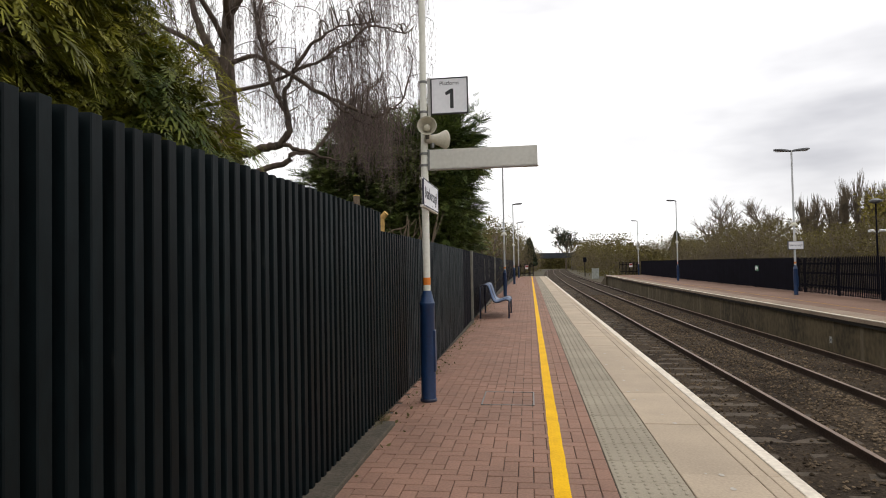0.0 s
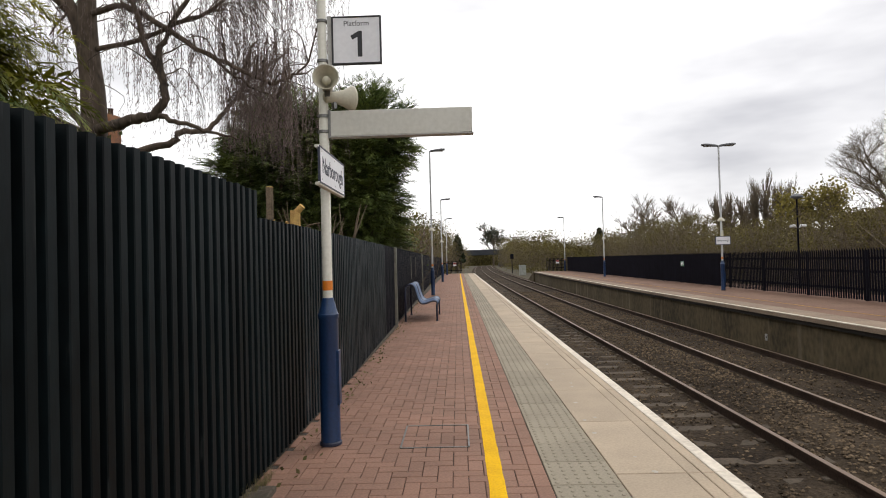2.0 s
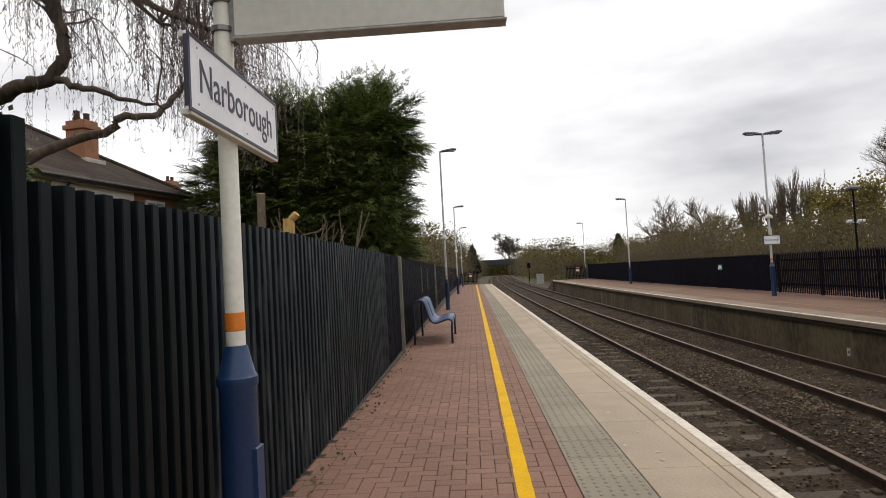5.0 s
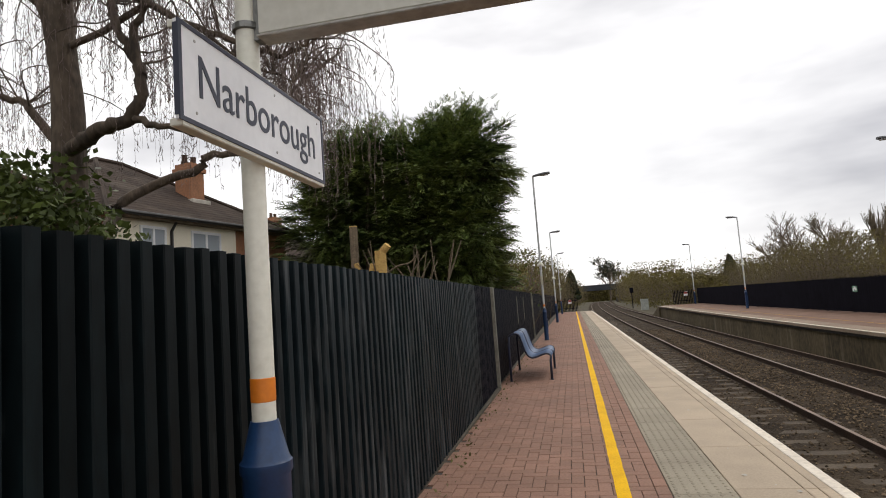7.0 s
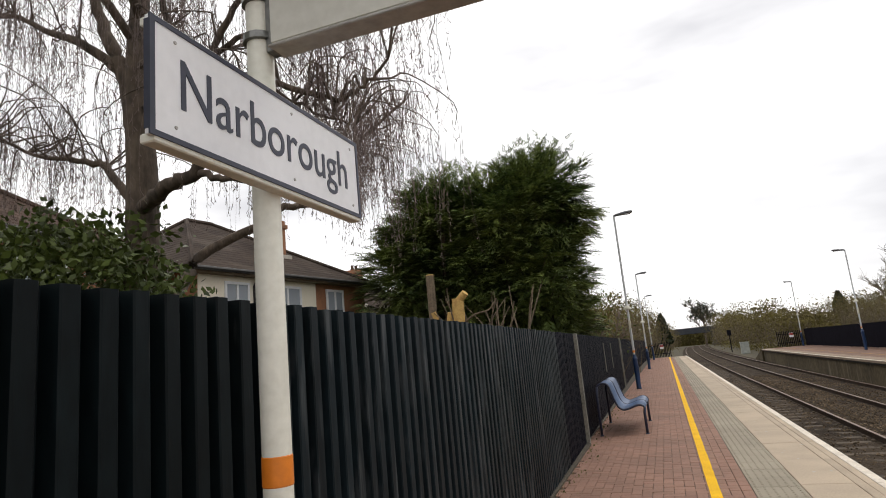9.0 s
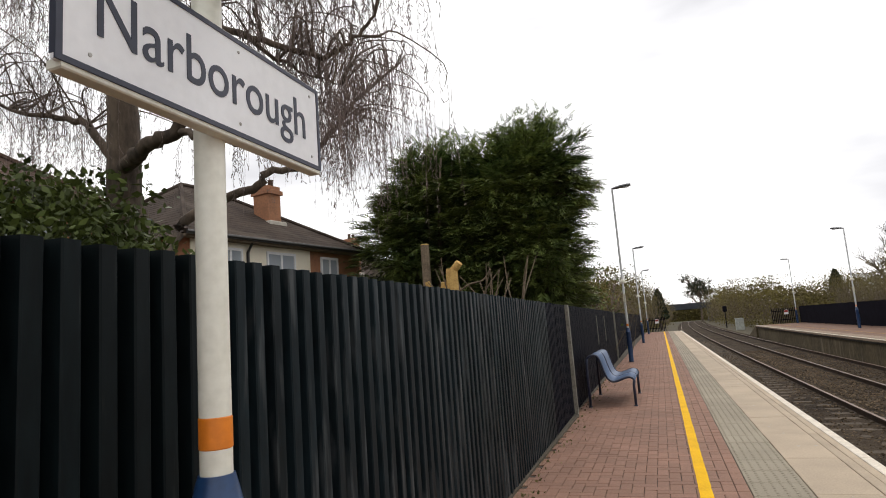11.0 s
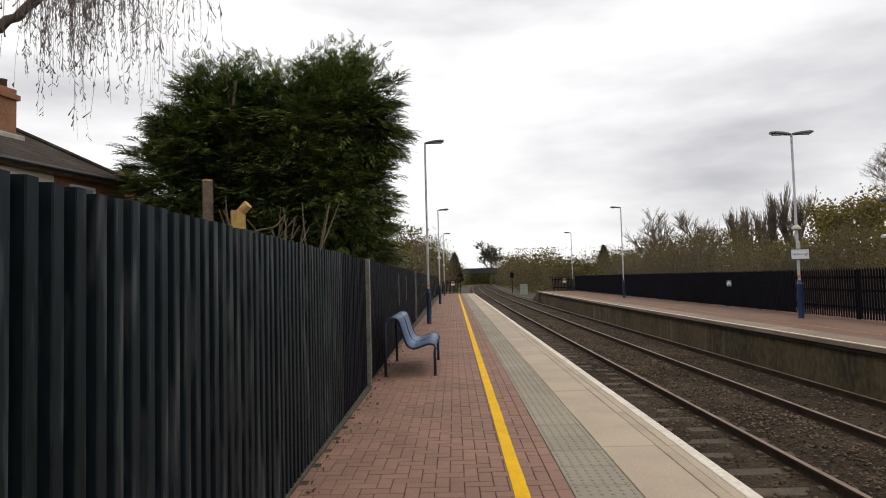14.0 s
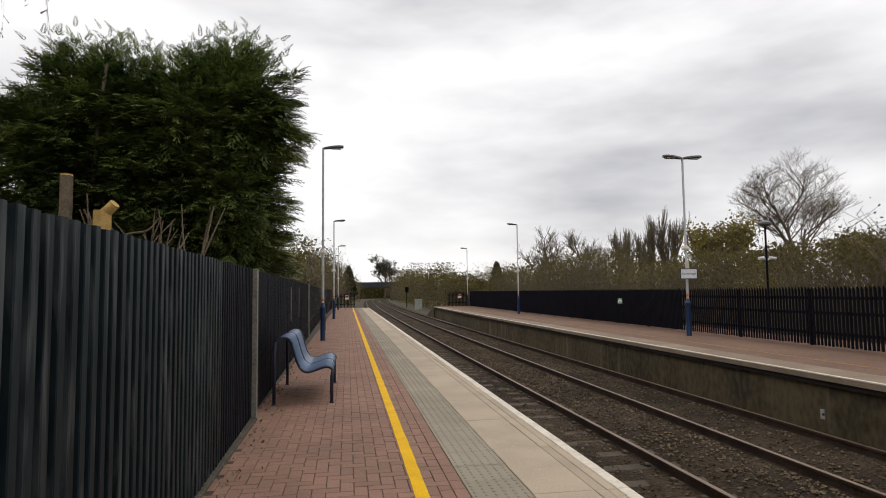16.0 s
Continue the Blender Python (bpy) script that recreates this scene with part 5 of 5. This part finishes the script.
house(pose(-10.7, 17.1, 0, 0, 0, -11), "two-storey house with a hipped brown tile roof", 6.6, 8.4, 4.27, 6.75, (2.9, 3.9),
      [(0.80, 1.60, 3.05, 4.0), (2.45, 3.55, 3.05, 4.0), (4.65, 5.45, 3.1, 4.0)], (0.02, 4.2), chimney=(-1.9, 4.4, 4.9, 6.5, 0.33))
house(pose(-16.5, 36.5, 0, 0, 0, -11), "farther house with a pyramid tile roof", 7.5, 8.0, 4.6, 8.0, (3.4, 4.1), [(1.0, 2.2, 3.2, 4.2)], None, chimney=(-0.9, 1.2, 4.9, 7.4, 0.38))
house(pose(-9.6, 5.6, 0, 0, 0, 6), "neighbouring house with a reddish tile roof", 9.6, 8.6, 4.3, 6.9, (3.0, 7.6), [(6.6, 7.8, 2.9, 3.9)], None, ROOF_RED)


# ---- far ends of the line ----
bridge = thing("road_bridge", "dark girder road bridge over the railway", "bridge")
bx = 3.7 + bend(215)
g = Geo()
g.box(bx - 12, bx + 12, 214, 222, 3.0, 4.9, 0.05)
part("deck", g, BRIDGE, bridge)
for s in (-1, 1):
    g = Geo()
    g.box(bx + s * 10.5 - 4.5, bx + s * 10.5 + 4.5, 214.5, 221.5, GROUND_Z, 3.2)
    part("abutment", g, BRIDGE_BRICK, bridge)
cabinet = thing("equipment_cabinet", "pale grey lineside equipment cabinet", "cabinet")
g = Geo()
g.box(9.3, 10.3, 96, 96.8, GROUND_Z, 0.35, 0.03)
part("body", g, CAN, cabinet)
g = Geo()
g.box(9.25, 10.35, 95.95, 96.85, 0.35, 0.42, 0.02)
part("lid", g, CAN, cabinet)
signal = thing("railway_signal", "dark colour-light signal on a short post", "signal")
g = Geo()
g.tube([(9.6, 112, GROUND_Z), (9.6, 112, 1.9)], [0.08, 0.07], 8)
part("post", g, FENCE_FAR, signal)
g = Geo()
g.box(9.3, 9.9, 111.8, 112.1, 1.4, 2.3, 0.05)
part("head", g, FENCE_FAR, signal)

mast = thing("camera_mast", "dark mast with a lamp and two white cameras", "mast")
MX, MY = 12.95, 25.6
g = Geo()
g.lathe(MX, MY, [(0.045, GROUND_Z), (0.035, 1.5), (0.03, 3.45)], 10)
part("pole", g, FENCE_FAR, mast)
g = Geo()
g.lathe(MX, MY, [(0.05, 3.40), (0.22, 3.46), (0.22, 3.52), (0.08, 3.60)], 14)
part("lantern", g, LAMP, mast)
for s in (-1, 1):
    g = Geo()
    g.tube([(MX + s * 0.05, MY, 2.30), (MX + s * 0.12, MY, 2.38), (MX + s * 0.30, MY - 0.05, 2.36)], [0.02, 0.055, 0.05], 8)
    part("camera_housing", g, UPVC, mast)
    g = Geo()
    g.box(MX - 0.02 + s * 0.08, MX + 0.02 + s * 0.08, MY - 0.02, MY + 0.02, 2.26, 2.33)
    part("bracket", g, FENCE_FAR, mast)

# tufts along the fence foot
rng = random.Random(101)
g = Geo()
for _ in range(900):
    y = rng.choice((rng.uniform(3, 26), rng.gauss(5.6, 0.12), rng.gauss(13.5, 1.5)))
    x = fence_x(y) + 0.03 + abs(rng.gauss(0, 0.02))
    h = rng.uniform(0.02, 0.07) * (1.6 if abs(y - 5.6) < 0.4 else 1)
    a = rng.uniform(-0.03, 0.05)
    g.add([(x, y - 0.003, 0.0), (x, y + 0.003, 0.0), (x + a, y + rng.uniform(-0.04, 0.04), h)], [(0, 1, 2)])
tagged(part("grass_tufts", g, DRY), "dry grass tufts and litter along the fence foot", "grass", kind="stuff")

# fallen leaves along the fence foot and pale spots on the coping
rng = random.Random(103)
g = Geo()
for _ in range(260):
    y = rng.uniform(4, 24)
    x = fence_x(y) + 0.06 + abs(rng.gauss(0, 0.10))
    leaf_clump(g, (x, y, 0.012 + rng.uniform(0, 0.008)), rng.uniform(0.010, 0.024), rng)
tagged(part("leaf_litter", g, DRY), "dry brown leaf litter on the paving by the fence", "litter", kind="stuff")
g = Geo()
for _ in range(60):
    x, y, r = rng.uniform(0.86, 1.25), rng.uniform(2.5, 30), rng.uniform(0.008, 0.022)
    g.add([(x + r * math.cos(t * math.pi / 3) * rng.uniform(0.7, 1.2), y + 1.3 * r * math.sin(t * math.pi / 3), 0.0045) for t in range(6)], [(0, 1, 2, 3, 4, 5)])
tagged(part("gum_spots", g, LEAD), "small pale trodden spots on the coping slabs", "spots", kind="stuff")


# ---- paving pieces of the near platform ----
def paver(long_side, short_side, h=0.05):
    s = Geo()
    a, b, c = long_side / 2 - 0.0022, short_side / 2 - 0.0022, 0.004
    s.add([(-a, -b, -h), (a, -b, -h), (a, b, -h), (-a, b, -h), (-a, -b, -c), (a, -b, -c), (a, b, -c), (-a, b, -c),
           (-a + c, -b + c, 0), (a - c, -b + c, 0), (a - c, b - c, 0), (-a + c, b - c, 0)],
          [(8, 9, 10, 11), (0, 1, 5, 4), (1, 2, 6, 5), (2, 3, 7, 6), (3, 0, 4, 7), (4, 5, 9, 8), (5, 6, 10, 9), (6, 7, 11, 10), (7, 4, 8, 11)])
    return s


brick_geo = paver(0.2, 0.1)
brick = brick_geo.mesh("brick")
brick.materials.append(PAVER)
half_geo = paver(0.1, 0.1)
rng = random.Random(7)
rest = Geo()
placed = 0
X0, COLS = -2.02, 23
ROWS_Y = int((END + 2.0) / 0.1)


def lay(shape, x, y, quarter):
    ca, sa = (0, 1) if quarter else (1, 0)
    dz, tx, ty = rng.uniform(-0.0016, 0.0016), rng.uniform(-0.008, 0.008), rng.uniform(-0.008, 0.008)
    rest.add([(x + ca * vx - sa * vy, y + sa * vx + ca * vy, vz + dz + tx * vx + ty * vy) for vx, vy, vz in shape.v], shape.f)


for j in range(ROWS_Y):
    for i in range(COLS):
        k = (i + j) % 4
        x, y = X0 + 0.1 * i + 0.05, -2.0 + 0.1 * j + 0.05
        if x < fence_x(y) - 0.05:
            continue
        if k == 0 and i < COLS - 1:
            cx, cy, quarter, shape = x + 0.05, y, False, brick_geo
        elif k == 2:
            cx, cy, quarter, shape = x, y + 0.05, True, brick_geo
        elif (k == 0 and i == COLS - 1) or (k == 1 and i == 0):
            cx, cy, quarter, shape = x, y, False, half_geo
        else:
            continue
        if placed < 300 and 3.6 < cy < 5.9 and cx > -1.3 and shape is brick_geo:
            b = part("brick", brick, PAVER, platform_near)
            b.location = (cx, cy, rng.uniform(-0.0016, 0.0016))
            b.rotation_euler = (rng.uniform(-0.008, 0.008), rng.uniform(-0.008, 0.008), radians(90) if quarter else 0)
            placed += 1
        else:
            lay(shape, cx, cy, quarter)
for j in range(int((END + 2) / 0.2)):
    lay(brick_geo, 0.33, -1.9 + 0.2 * j, True)
tagged(part("joined_bricks", rest, PAVER_JOINED, platform_near), kind="stuff")

# yellow line painted over the bricks, with uneven edges
g = Geo()
rng = random.Random(8)
n = 420
for i in range(n + 1):
    y = -2 + (END + 1.6) * (i / n) ** 1.3
    wob = 0.003 if y < 25 else 0.0
    g.v += [(0.0 + rng.uniform(-wob, wob), y, 0.0035), (0.10 + rng.uniform(-wob, wob), y, 0.0035), (0.10, y, -0.004), (0.0, y, -0.004)]
for i in range(n):
    a, b = 4 * i, 4 * i + 4
    g.f += [(a, a + 1, b + 1, b), (a + 1, a + 2, b + 2, b + 1), (a + 3, a, b, b + 3)]
part("yellow_line", g, YELLOW, platform_near, "thick worn yellow safety line")

# tactile slabs with rows of blisters
TL = 0.42
s = Geo()
s.box(0.385, 0.808, 0.0035, TL - 0.0035, -0.06, 0.0, 0.003)
for a in range(6):
    for b in range(6):
        cx, cy = 0.385 + 0.423 * (a + 0.5) / 6, TL * (b + 0.5) / 6
        ring0 = [(cx + 0.0145 * math.cos(t * math.pi / 4), cy + 0.020 * math.sin(t * math.pi / 4), 0.0) for t in range(8)]
        ring1 = [(cx + 0.0095 * math.cos(t * math.pi / 4), cy + 0.014 * math.sin(t * math.pi / 4), 0.0055) for t in range(8)]
        s.add(ring0 + ring1, [(t, (t + 1) % 8, 8 + (t + 1) % 8, 8 + t) for t in range(8)] + [tuple(range(8, 16))])
slab = s.mesh("tactile_slab")
slab.materials.append(TACTILE)
rng = random.Random(9)
for i in range(int((END + 2) / TL)):
    t = part("tactile_slab", slab, TACTILE, platform_near)
    t.location = (0, -2 + 0.06 + TL * i, rng.uniform(-0.0015, 0.0015))

# coping slabs, two long grooves and the white edge
CL = 1.24
for name, x0, x1, mtl, label in (("coping_slab", 0.815, 1.262, COPING, ""), ("coping_margin", 1.267, 1.354, COPING, ""), ("edge_margin", 1.359, 1.434, COPING, ""), ("white_edge", 1.436, EDGE, WHITE_LINE, "white painted platform edge")):
    s = Geo()
    s.box(x0, x1, 0.002, CL - 0.002, -0.095, 0.0 if name != "white_edge" else 0.004, 0.004)
    me = s.mesh(name)
    me.materials.append(mtl)
    for i in range(int((END + 2) / CL)):
        o = part(name, me, mtl, platform_near, label)
        o.location = (0, -2 + 0.35 + CL * i, rng.uniform(-0.002, 0.002))
g = Geo()
g.box(0.80, 1.50, -2, END, -0.099, -0.02)
part("coping_bed", g, GROOVE, platform_near)
for i in range(int((END + 6) / CL)):
    y = -6 + CL * i
    g = Geo()
    strip(g, FAR_EDGE, FAR_EDGE + 0.75, -0.10, rng.uniform(-0.002, 0.002), y, y + CL - 0.008)
    part("coping_slab", g, COPING_FAR, platform_far)

# inspection cover set into the paving
cover = thing("inspection_cover", "brick-filled metal inspection cover flush in the paving", "cover")
for x0, x1, y0, y1 in ((-0.62, -0.10, 6.40, 6.412), (-0.62, -0.10, 7.0, 7.012), (-0.62, -0.608, 6.40, 7.0), (-0.112, -0.10, 6.40, 7.0)):
    g = Geo()
    g.box(x0, x1, y0, y1, -0.01, 0.0045)
    part("frame_bar", g, CLAMP, cover)
